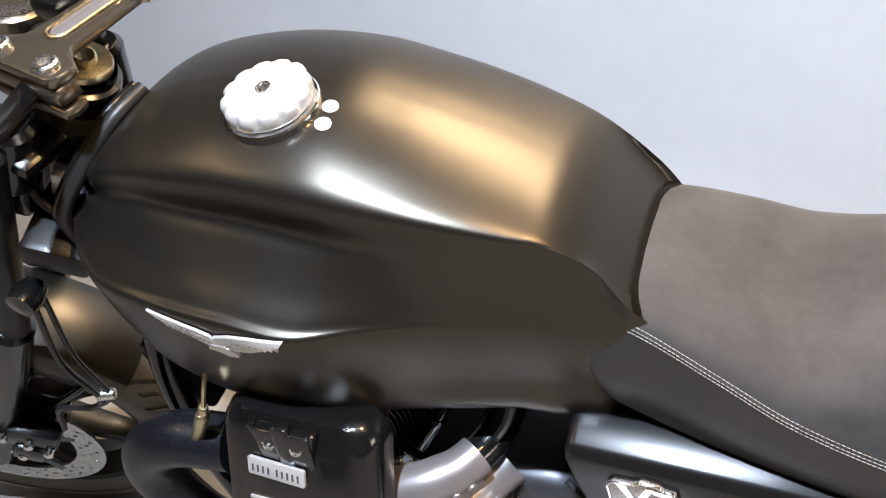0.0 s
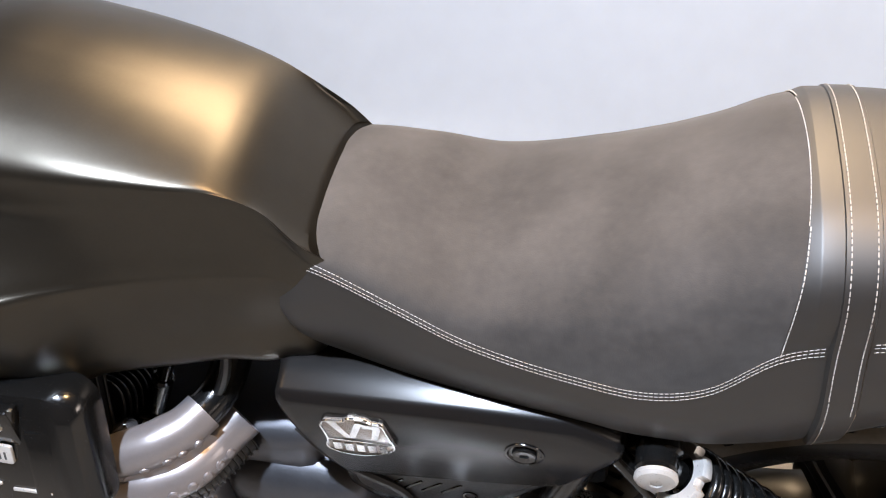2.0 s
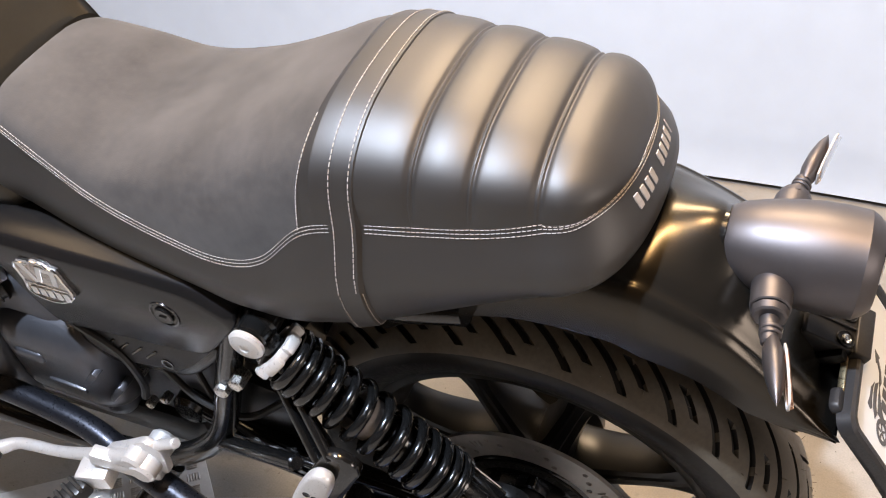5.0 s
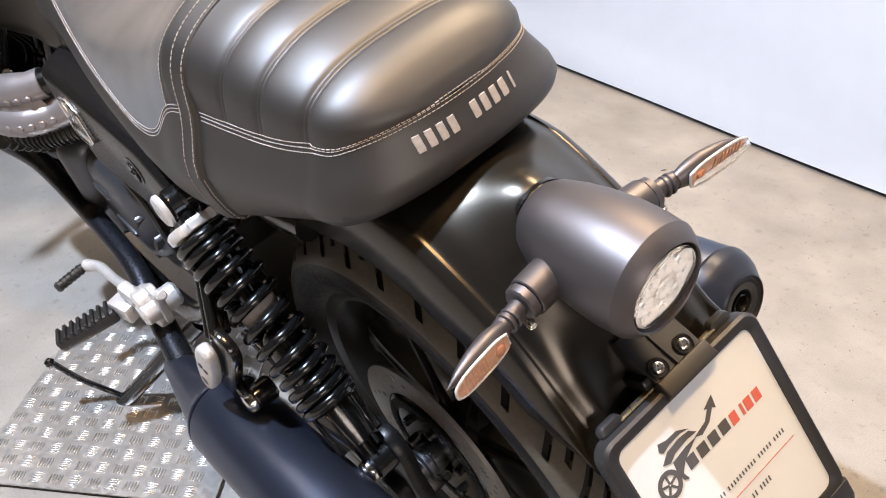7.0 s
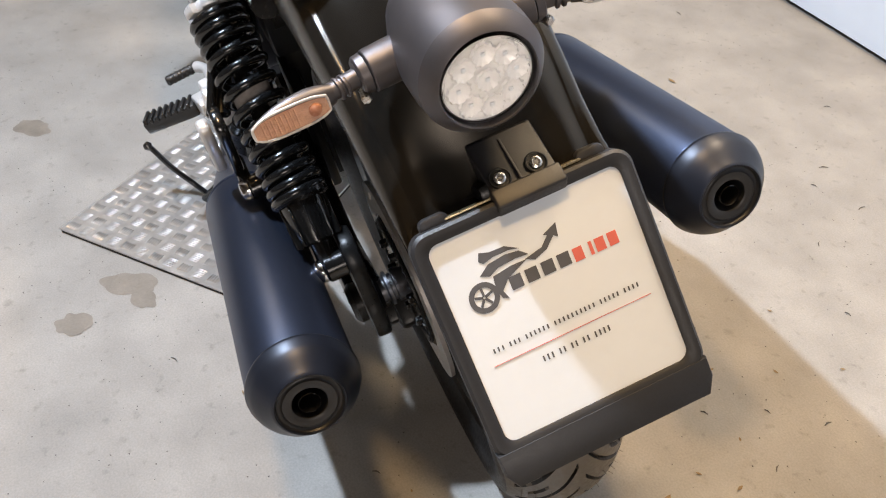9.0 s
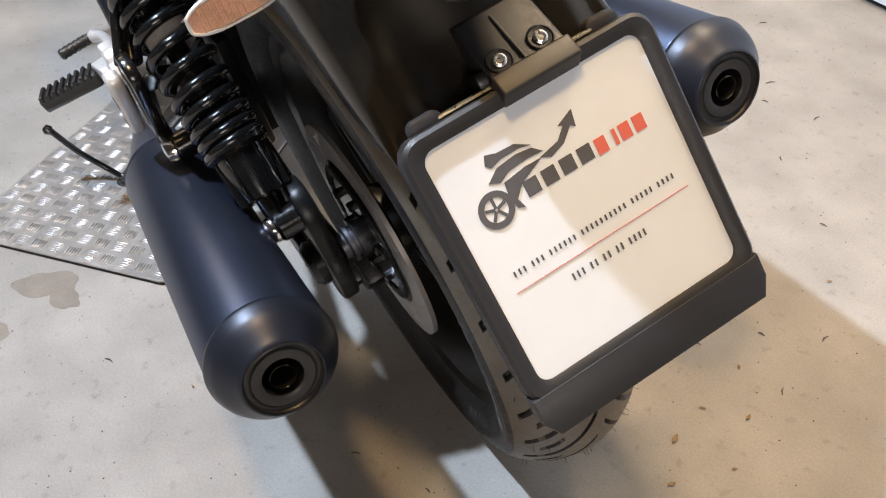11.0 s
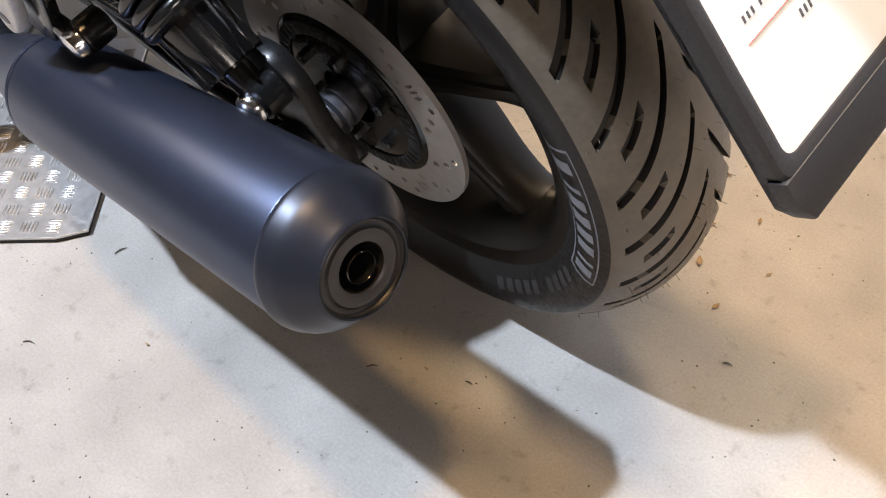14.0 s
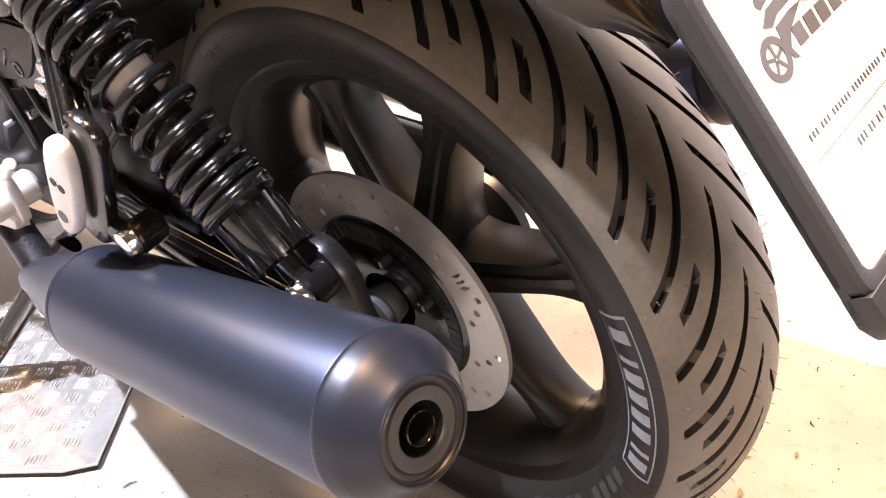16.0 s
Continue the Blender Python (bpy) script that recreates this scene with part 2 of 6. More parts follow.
def slab(outline, thick, m, bevel=0.0015, segments=2):
    """A flat outline (u, v) of some thickness with rounded edges; its middle plane is the pose's x-y plane."""
    bm = bmesh.new()
    f = bm.faces.new([bm.verts.new((u, v, -thick / 2)) for u, v in outline])
    ext = bmesh.ops.extrude_face_region(bm, geom=[f])
    bmesh.ops.translate(bm, vec=(0, 0, thick), verts=[v for v in ext["geom"] if isinstance(v, bmesh.types.BMVert)])
    bmesh.ops.recalc_face_normals(bm, faces=bm.faces)
    if bevel:
        es = [e for e in bm.edges if abs(e.verts[0].co.z - e.verts[1].co.z) < 1e-6]
        bmesh.ops.bevel(bm, geom=es, offset=bevel, segments=segments, profile=0.5, affect="EDGES")
    bmesh.ops.transform(bm, matrix=m, verts=bm.verts)
    bm.verts.index_update()
    out = [tuple(v.co) for v in bm.verts], [tuple(v.index for v in f.verts) for f in bm.faces]
    bm.free()
    return out


def rounded(w, h, r, n=6):
    """A rounded rectangle's outline."""
    out = []
    for cx, cy, a0 in ((w / 2 - r, h / 2 - r, 0), (-w / 2 + r, h / 2 - r, 90), (-w / 2 + r, -h / 2 + r, 180), (w / 2 - r, -h / 2 + r, 270)):
        out += [(cx + r * math.cos(radians(a0 + 90 * k / n)), cy + r * math.sin(radians(a0 + 90 * k / n))) for k in range(n + 1)]
    return out


def facing(origin, normal, up):
    """A pose whose z is the normal and whose y is as near up as can be."""
    z = Vector(normal).normalized()
    y = (Vector(up) - z * z.dot(Vector(up))).normalized()
    x = y.cross(z)
    return Matrix.Translation(origin) @ Matrix((x, y, z)).transposed().to_4x4()


def skin_of(piece):
    """A searchable copy of a surface, to lay small things on it."""
    return BVHTree.FromPolygons([Vector(v) for v in piece[0]], piece[1])


def laid(piece, skin, way, off=0.0):
    """Lays a flat piece on a surface: each point goes along way until it meets the skin, its own depth along way kept as height."""
    w = Vector(way).normalized()
    out = []
    for v in piece[0]:
        p = Vector(v)
        h = -p.dot(w)
        base = p - w * p.dot(w)
        hit = skin.ray_cast(base - w * 3, w)[0]
        out.append(tuple((hit if hit is not None else base) - w * (h + off)))
    return out, piece[1]


def fine_slab(outline, thick, cell=0.004):
    """A flat outline cut into small cells, so that it can follow a curved surface: in the plane of x and y, facing z."""
    bm = bmesh.new()
    bm.faces.new([bm.verts.new((u, v, 0)) for u, v in outline])
    us, vs = [p[0] for p in outline], [p[1] for p in outline]
    for axis, lo, hi in ((0, min(us), max(us)), (1, min(vs), max(vs))):
        for k in range(1, int((hi - lo) / cell)):
            co, no = [0, 0, 0], [0, 0, 0]
            co[axis], no[axis] = lo + k * cell, 1
            bmesh.ops.bisect_plane(bm, geom=bm.verts[:] + bm.edges[:] + bm.faces[:], plane_co=co, plane_no=no)
    ext = bmesh.ops.extrude_face_region(bm, geom=bm.faces[:])
    bmesh.ops.translate(bm, vec=(0, 0, thick), verts=[v for v in ext["geom"] if isinstance(v, bmesh.types.BMVert)])
    bmesh.ops.recalc_face_normals(bm, faces=bm.faces)
    bm.verts.index_update()
    out = [tuple(v.co) for v in bm.verts], [tuple(v.index for v in f.verts) for f in bm.faces]
    bm.free()
    return out


# ---- the room ----
def wall_block(name, lo, hi, material, label):
    c, s = [(a + b) / 2 for a, b in zip(lo, hi)], [b - a for a, b in zip(lo, hi)]
    return tagged(part(name, (*block(*s, pose(*c), 0), False), material), label, name.split("_")[0], kind="structure")


wall_block("floor", (-4.2, -3.2, -0.1), (4.2, 3.0, 0.0), CONCRETE, "worn pale concrete floor with fine grit and oil marks")
wall_block("ceiling", (-4.2, -3.2, 3.1), (4.2, 3.0, 3.2), CEILING, "plain brown-grey painted ceiling")
wall_block("wall_west", (-4.3, -3.2, 0), (-4.2, 3.0, 3.1), PAINT, "plain brown-grey painted wall")
wall_block("wall_east", (4.2, -3.2, 0), (4.3, 3.0, 3.1), PAINT, "plain brown-grey painted wall")
wall_block("wall_south", (-4.2, -3.3, 0), (4.2, -3.2, 3.1), PAINT, "plain brown-grey painted wall")
wall_block("wall_north", (-4.2, 1.46, 0), (4.2, 1.56, 3.1), PAINT, "plain brown-grey painted wall behind the sheet")

# ---- the motorcycle: x to its tail, y to its right, z up along its own upright, leaning on its stand ----
LEAN = 15.6
bike = tagged(new("motorcycle"), "matt black roadster motorcycle leaning on its side stand", "motorcycle")
bike.matrix_world = pose(0, 0, 0, LEAN, 0, 0)


# station: ridge height, shoulder half-width and height, widest half-width and its height, lower edge half-width and height
TANK_X = [-1.112, -1.078, -1.04, -0.97, -0.88, -0.81, -0.75, -0.70, -0.64, -0.60, -0.570, -0.546, -0.531]
TANK_ROWS = [
    (0.897, 0.055, 0.887, 0.095, 0.870, 0.085, 0.845),
    (0.931, 0.080, 0.912, 0.135, 0.868, 0.120, 0.800),
    (0.960, 0.098, 0.930, 0.165, 0.862, 0.145, 0.752),
    (0.986, 0.112, 0.943, 0.188, 0.865, 0.166, 0.732),
    (1.000, 0.119, 0.943, 0.197, 0.862, 0.170, 0.714),
    (0.9975, 0.121, 0.935, 0.192, 0.850, 0.163, 0.705),
    (0.9800, 0.117, 0.930, 0.157, 0.840, 0.145, 0.716),
    (0.9625, 0.111, 0.926, 0.134, 0.830, 0.132, 0.715),
    (0.9395, 0.100, 0.917, 0.118, 0.825, 0.120, 0.718),
    (0.9215, 0.090, 0.908, 0.109, 0.820, 0.113, 0.711),
    (0.901, 0.086, 0.884, 0.102, 0.815, 0.105, 0.710),
    (0.871, 0.091, 0.851, 0.098, 0.800, 0.100, 0.710),
    (0.850, 0.088, 0.834, 0.093, 0.785, 0.086, 0.715),
]


def tank_section(x, n=85):
    """Half of the tank's cross-section from the ridge to the underside, with a tight shoulder and a shallow scallop round the emblem."""
    zt, wc, zc, ws, zs, wb, zb = table(x, TANK_X, TANK_ROWS)
    zt += 0.001
    d = zt - zc
    pts = [(0, zt), (0.30 * wc, zt - 0.040 * d), (0.59 * wc, zt - 0.150 * d), (0.82 * wc, zt - 0.315 * d), (0.945 * wc, zt - 0.46 * d), (0.990 * wc, zt - 0.60 * d), (wc, zt - 0.82 * d), (wc + 0.0005, zc - 0.016),
           (wc + 0.18 * (ws - wc), zc + 0.36 * (zs - zc)), (wc + 0.51 * (ws - wc), zc + 0.62 * (zs - zc)), (wc + 0.84 * (ws - wc), zc + 0.83 * (zs - zc)), (ws, zs),
           (ws + 0.35 * (wb - ws), zs + 0.55 * (zb - zs)), (wb, zb), (wb - 0.035, zb - 0.012)]
    out = []
    for y, z in spline(pts, n):
        line = 0.932 + 0.03 * (x + 0.96)
        a = 1 / (1 + math.exp(-(line - z) / 0.0045))
        b = 1 / (1 + math.exp((x + 0.777 - 0.28 * (0.88 - z)) / 0.008))
        c = 1 / (1 + math.exp(-(x + 0.99) / 0.030))
        fade = min(1.0, max(0.0, (z - 0.74) / 0.10))
        out.append((y - 0.0030 * a * b * c * fade if y > 0.1 else y, z))
    return out


def tank_shell():
    rows = []
    for x in np.linspace(TANK_X[0], TANK_X[-1], 150):
        half = tank_section(x)
        e = min(1.0, max(0.0, (x + 0.62) / 0.085))
        run = [x + e * e * (3 - 2 * e) * (0.025 * math.exp(-(((i / len(half) - 0.52) / 0.22) ** 2)) - 0.012) for i in range(len(half))]
        rows.append([(u, -y, z) for u, (y, z) in zip(run[::-1], half[::-1])] + [(u, y, z) for u, (y, z) in zip(run[1:], half[1:])])
    return grid(rows, caps=True)


TANK_SHELL = tank_shell()
tank = part("fuel_tank", TANK_SHELL, TANK, bike, "satin black fuel tank with sharp shoulder crease")

TANK_SKIN = skin_of(TANK_SHELL)

# filler cap, its ring and lock
CAP, CAPN = Vector((-0.857, -0.042, 1.0015)), Vector((-0.03, -0.10, 1.0)).normalized()
cx_, cy_, cz_ = basis(CAPN)
rows = []
for h, r, lobe in ((0.000, 0.038, 0), (0.002, 0.0405, 0.2), (0.005, 0.0415, 0.6), (0.011, 0.0415, 1), (0.0145, 0.0405, 1), (0.0165, 0.037, 0.9), (0.0172, 0.032, 0.25), (0.0174, 0.0265, 0), (0.0166, 0.0255, 0), (0.0172, 0.0245, 0), (0.0176, 0.012, 0), (0.0176, 0.0001, 0)):
    rows.append([CAP + CAPN * h + (cx_ * math.cos(a) + cy_ * math.sin(a)) * (r - lobe * 0.0030 * (0.5 + 0.5 * math.cos(12 * a)) ** 3) for a in (2 * math.pi * k / 144 for k in range(144))])
cap = part("filler_cap", grid(rows, close=True), ALLOY, tank, "pale machined alloy filler cap with scalloped rim", sharp=50)
part("cap_ring", lathe([(-0.010, 0.0440), (-0.002, 0.0445), (-0.0005, 0.0430), (-0.0005, 0.036)], CAP, CAPN, 72), CHROME, tank)
part("key_lock", lathe([(0.0170, 0.0075), (0.0190, 0.0070), (0.0192, 0.0058), (0.0182, 0.0052), (0.0182, 0)], CAP, CAPN, 24), STEEL, tank)
for dx, dy in ((-0.804, -0.033), (-0.803, -0.053)):
    h = TANK_SKIN.ray_cast(Vector((dx, dy, 2)), Vector((0, 0, -1)))
    part("round_sticker", lathe([(-0.001, 0.0074), (0.0007, 0.0074), (0.0009, 0.0066), (0.0009, 0)], h[0], h[1] if h[1].z > 0 else -h[1], 28), WHITE, tank)


# emblem: a spread-winged shape
def wings():
    up = lambda pts: [(x, z) for x, z in pts]
    left = up([(-0.956, 0.871), (-0.946, 0.870), (-0.924, 0.867), (-0.903, 0.863), (-0.890, 0.858), (-0.884, 0.848), (-0.890, 0.840), (-0.902, 0.846), (-0.913, 0.853), (-0.930, 0.860), (-0.946, 0.866)])
    right = up([(-0.886, 0.857), (-0.870, 0.862), (-0.850, 0.864), (-0.832, 0.863), (-0.816, 0.861), (-0.820, 0.856), (-0.838, 0.851), (-0.850, 0.846), (-0.866, 0.843), (-0.882, 0.846)])
    tail = up([(-0.893, 0.846), (-0.878, 0.847), (-0.868, 0.841), (-0.866, 0.834), (-0.876, 0.832), (-0.886, 0.837), (-0.897, 0.838)])
    out, feathers = [], []
    for k, o in enumerate((left, right, tail)):
        s = fine_slab(o, 0.0030 + 0.0006 * k, 0.003)
        out.append(laid(([(x, -d, z) for x, z, d in s[0]], s[1]), TANK_SKIN, (0, 1, 0), 0.0012))
    for k in range(9):
        for (ax, az), (bx, bz) in (((-0.938 + 0.005 * k, 0.8675 - 0.0013 * k), (-0.932 + 0.005 * k, 0.8600 - 0.0015 * k)), ((-0.872 + 0.006 * k, 0.8585), (-0.868 + 0.006 * k, 0.8485 + 0.0006 * k))):
            b = block(0.0016, 0.0016, math.hypot(bx - ax, bz - az), pose((ax + bx) / 2, -0.0048, (az + bz) / 2, 0, math.degrees(math.atan2(bx - ax, bz - az)), 0), 0)
            feathers.append(laid(b, TANK_SKIN, (0, 1, 0), 0.0))
    return join(*out), feathers


wing_shape, feathers = wings()
emblem = part("wing_emblem", wing_shape, ALLOY, tank, "polished metal spread-wing emblem")
for piece in feathers:
    part("feather", piece, STEEL, emblem)
# rubber collar at the tank's nose
collar = [(-1.049, 0.012, 0.962), (-1.060, -0.030, 0.955), (-1.084, -0.068, 0.926), (-1.114, -0.097, 0.884), (-1.120, -0.100, 0.856), (-1.112, -0.100, 0.832)]
part("nose_trim", tube(collar, 0.0080, 12, 60), CABLE, tank, "black rubber edge trim")
part("trim_lip", tube([(x - 0.009, y, z + 0.004) for x, y, z in collar[:5]], 0.0045, 10, 60), BLACK, tank)

# ---- seat ----
SEAT_X = [-0.570, -0.562, -0.546, -0.53, -0.46, -0.40, -0.30, -0.25, -0.20, -0.15, -0.10, -0.04, 0.02, 0.07, 0.085, 0.095, 0.102, 0.108, 0.114, 0.1185, 0.1225, 0.128, 0.134, 0.139]
# station: crown height, seam half-width and height, skirt half-width and height, lower half-width and height
SEAT_ROWS = [
    (0.826, 0.088, 0.812, 0.1055, 0.792, 0.1035, 0.776),
    (0.836, 0.088, 0.820, 0.1095, 0.788, 0.107, 0.757),
    (0.846, 0.090, 0.832, 0.1115, 0.782, 0.106, 0.740),
    (0.848, 0.094, 0.830, 0.111, 0.778, 0.103, 0.726),
    (0.832, 0.112, 0.806, 0.122, 0.760, 0.115, 0.712),
    (0.818, 0.124, 0.780, 0.132, 0.745, 0.124, 0.704),
    (0.840, 0.137, 0.757, 0.144, 0.730, 0.134, 0.690),
    (0.858, 0.140, 0.750, 0.148, 0.722, 0.138, 0.682),
    (0.878, 0.139, 0.763, 0.150, 0.722, 0.140, 0.682),
    (0.898, 0.132, 0.806, 0.150, 0.745, 0.138, 0.690),
    (0.902, 0.127, 0.818, 0.146, 0.760, 0.134, 0.704),
    (0.899, 0.121, 0.824, 0.140, 0.772, 0.126, 0.728),
    (0.891, 0.113, 0.830, 0.132, 0.782, 0.116, 0.750),
    (0.882, 0.100, 0.838, 0.124, 0.792, 0.106, 0.766),
    (0.878, 0.0925, 0.840, 0.119, 0.797, 0.101, 0.772),
    (0.873, 0.0855, 0.843, 0.113, 0.801, 0.096, 0.776),
    (0.868, 0.078, 0.845, 0.108, 0.804, 0.091, 0.779),
    (0.863, 0.066, 0.8465, 0.103, 0.806, 0.086, 0.782),
    (0.857, 0.045, 0.8475, 0.096, 0.808, 0.080, 0.784),
    (0.8495, 0.012, 0.8485, 0.090, 0.810, 0.074, 0.787),
    (0.840, 0.004, 0.840, 0.084, 0.811, 0.067, 0.789),
    (0.832, 0.003, 0.832, 0.074, 0.812, 0.058, 0.792),
    (0.823, 0.0025, 0.823, 0.056, 0.812, 0.042, 0.796),
    (0.812, 0.002, 0.812, 0.032, 0.808, 0.022, 0.801),
]
RIBS = (-0.045, 0.004, 0.056)
BACK = -0.153  # where the suede ends


TAIL = 0.06  # from here back the seat is rounded in plan


def rounded_tail(half, reach, n, k):
    """A point of the tail's plan outline, k from 0 at its left flank over 1 at the middle of its back to 2 at its right flank."""
    c, q = math.cos(k * math.pi / 2), math.sin(k * math.pi / 2)
    return TAIL + reach * abs(q) ** (2 / n), -math.copysign(half * abs(c) ** (2 / n), c)


SEAM = float(table(TAIL, SEAT_X, SEAT_ROWS)[1])


def seat_section(x, top=21, side=13):
    """Half a cross-section: skirt from the lower edge to the seam, then crown from the seam to the middle."""
    zt, ys, zs, yk, zk, yb, zb = table(x, SEAT_X, SEAT_ROWS)
    if x > TAIL:
        ys = max(0.001, SEAM * max(0.0, 1 - ((x - TAIL) / 0.0588) ** 2.3) ** (1 / 2.3))
    skirt = spline([(yb - 0.02, zb - 0.004), (yb, zb), (yk, zk), (ys + 0.25 * (yk - ys), zs - 0.25 * (zs - zk)), (ys, zs)], side)
    f = min(1.0, max(0.0, (x - BACK + 0.03) / 0.05))
    crown = spline([(ys, zs), ((0.92 + 0.01 * f) * ys, zs + (0.44 + 0.01 * f) * (zt - zs)), (0.79 * ys, zs + (0.70 + 0.02 * f) * (zt - zs)), (0.53 * ys, zs + 0.915 * (zt - zs)), (0.26 * ys, zs + 0.985 * (zt - zs)), (0, zt)], top)
    return skirt, crown


def tail_profile(k, side=13):
    """The skirt's profile round the tail, from the lower edge to the seam."""
    zt, ys, zs, yk, zk, yb, zb = table(TAIL, SEAT_X, SEAT_ROWS)
    b = math.sin(k * math.pi / 2)
    sx, sy = rounded_tail(ys, 0.0588, 2.3, k)
    kx, ky = rounded_tail(yk, 0.0770, 2.5, k)
    bx, by = rounded_tail(yb, 0.0620, 2.5, k)
    ix, iy = rounded_tail(yb - 0.02, 0.0420, 2.5, k)
    sz, kz, bz = table(sx, SEAT_X, SEAT_ROWS)[2], zk + 0.016 * b, zb + 0.024 * b
    m = 0.25
    return spline([(ix, iy, bz - 0.004), (bx, by, bz), (kx, ky, kz), (sx + m * (kx - sx), sy + m * (ky - sy), sz - m * (sz - kz)), (sx, sy, sz)], side)


def crown_line(x, puff=False):
    crown = seat_section(x)[1]
    line = [(-y, z) for y, z in crown] + [(y, z) for y, z in crown[::-1][1:]]
    if puff:
        w = abs(line[0][0]) + 1e-6
        d = min(abs(x - r) for r in RIBS)
        edge = min(w, 0.1) / 0.1
        dip = 0.0030 * math.exp(-((d / 0.0040) ** 2)) + 0.0022 * math.exp(-((d / 0.013) ** 2)) - 0.0020 * math.exp(-((d / 0.0014) ** 2))
        lift = []
        for i, (y, z) in enumerate(line):
            a, b = line[max(i - 1, 0)], line[min(i + 1, len(line) - 1)]
            ny, nz = -(b[1] - a[1]), b[0] - a[0]
            l = math.hypot(ny, nz) + 1e-9
            h = edge * min(1, min(i, len(line) - 1 - i) / 3) * min(1.0, max(0.0, (x - BACK - 0.009) / 0.012)) * (0.0035 - dip)
            lift.append((y + ny / l * h, z + nz / l * h))
        line = lift
    return line


def bowed(x, puff=False, off=0.0):
    """The crown across x, its sides bowed back where the suede ends."""
    w = max(0.0, 1 - abs(x - BACK) / 0.032)
    w = w * w * (3 - 2 * w)
    line = crown_line(x, puff)
    if w == 0:
        return [(x, y, z) for y, z in line]
    half, out = (len(line) - 1) / 2, []
    for i in range(len(line)):
        xi = x + 0.0165 * w * math.sin(0.5 * math.pi * min(i, 2 * half - i) / half)
        out.append((xi, *crown_line(xi, puff)[i]))
    return out


def seat_rows(xs, which):
    return grid([bowed(x, which == "puffed") for x in xs])


tail_xs = list(np.linspace(BACK, 0.095, 340)) + list(0.095 + 0.0237 * np.sin(np.linspace(0.03, math.pi / 2, 40)))
SUEDE_TOP = seat_rows(np.linspace(-0.555, BACK, 90), "top")
PILLION = seat_rows(tail_xs, "puffed")
flank = list(np.linspace(-0.570, TAIL, 110))
SKIRT = join(grid([[(x, -y, z) for y, z in seat_section(x)[0]] for x in flank] + [tail_profile(k) for k in np.linspace(0, 2, 121)[1:-1]] + [[(x, y, z) for y, z in seat_section(x)[0]] for x in flank[::-1]]),
             grid([[(-0.570, y, z) for y, z in seat_section(-0.570)[0]], [(-0.570, -y, z) for y, z in seat_section(-0.570)[0]]]))
base = grid([[(x, y, seat_section(x)[0][0][1]) for y in (-seat_section(x)[0][0][0], seat_section(x)[0][0][0])] for x in np.linspace(-0.570, 0.098, 60)])
seat = part("seat", SUEDE_TOP, SUEDE, bike, "grey suede rider seat panel with worn nap")
part("skirt", SKIRT, LEATHER, seat, "smooth black vinyl seat skirt")
part("pillion_panel", PILLION, LEATHER, seat, "ribbed black vinyl pillion panel")
part("base_pan", base, BLACK2, seat)
SEAT_SKIN = skin_of(join(SUEDE_TOP, PILLION, SKIRT))


def whole_line(x):
    skirt, crown = seat_section(x)
    half = list(skirt[1:]) + list(crown[1:])
    return [(-y, z) for y, z in half] + [(y, z) for y, z in half[::-1][1:]]


def strap_sheet(x0, x1, lift):
    rows = []
    for k in range(13):
        x = x0 + (x1 - x0) * k / 12
        h = lift * min(1, 2.6 * math.sin(math.pi * k / 12) ** 0.6)
        line = whole_line(x)
        row = []
        for i, (y, z) in enumerate(line):
            a, b = line[max(i - 1, 0)], line[min(i + 1, len(line) - 1)]
            ny, nz = -(b[1] - a[1]), b[0] - a[0]
            l = math.hypot(ny, nz) + 1e-9
            row.append((x, y + ny / l * h, z + nz / l * h))
        rows.append(row)
    return grid(rows)


STRAP = strap_sheet(-0.1185, -0.0895, 0.0050)
strap = part("strap", STRAP, LEATHER, seat, "black vinyl grab strap over the seat")
STRAP_SKIN = skin_of(STRAP)


def stitches(path, skin, step=0.0042, size=0.00055, off=0.0003, toward=None):
    """A row of short threads along a path laid on a surface."""
    pts = [Vector(p) for p in path]
    out, run, last = [], 0.0, 0.0
    for a, b in zip(pts, pts[1:]):
        l = (b - a).length
        while last + step <= run + l:
            last += step
            p = a.lerp(b, (last - run) / l)
            near = skin.find_nearest(p)
            if near[0] is None:
                continue
            n = near[1] if near[1].dot(near[0] - Vector((-0.2, 0, 0.70))) > 0 else -near[1]
            out.append(block(size, step * 0.72, size * 0.8, facing(near[0] + n * off, n, b - a), 0))
        run += l
    return out


def seam_path(x0, x1, side, shift=0.0, n=90):
    """A line beside the seam: shift up onto the crown (+) or down onto the skirt (-)."""
    pts = []
    for x in np.linspace(x0, x1, n):
        skirt, crown = seat_section(x)
        line = crown if shift >= 0 else skirt[::-1]
        run = 0.0
        p = line[0]
        for a, b in zip(line, line[1:]):
            l = math.hypot(b[0] - a[0], b[1] - a[1])
            if run + l >= abs(shift):
                f = (abs(shift) - run) / l
                p = (a[0] + (b[0] - a[0]) * f, a[1] + (b[1] - a[1]) * f)
                break
            run += l
        pts.append((x, side * p[0], p[1]))
    return pts


def round_tail(shift):
    path = seam_path(-0.089, TAIL, -1, shift, 100)
    for k in np.linspace(0, 2, 90)[1:-1]:
        x, y = rounded_tail(SEAM - shift * 0.8, 0.0588 - shift * 0.8, 2.3, k)
        path.append((x, y, table(min(x, 0.1188), SEAT_X, SEAT_ROWS)[2] + 0.5 * shift))
    return path + seam_path(-0.089, TAIL, 1, shift, 100)[::-1]


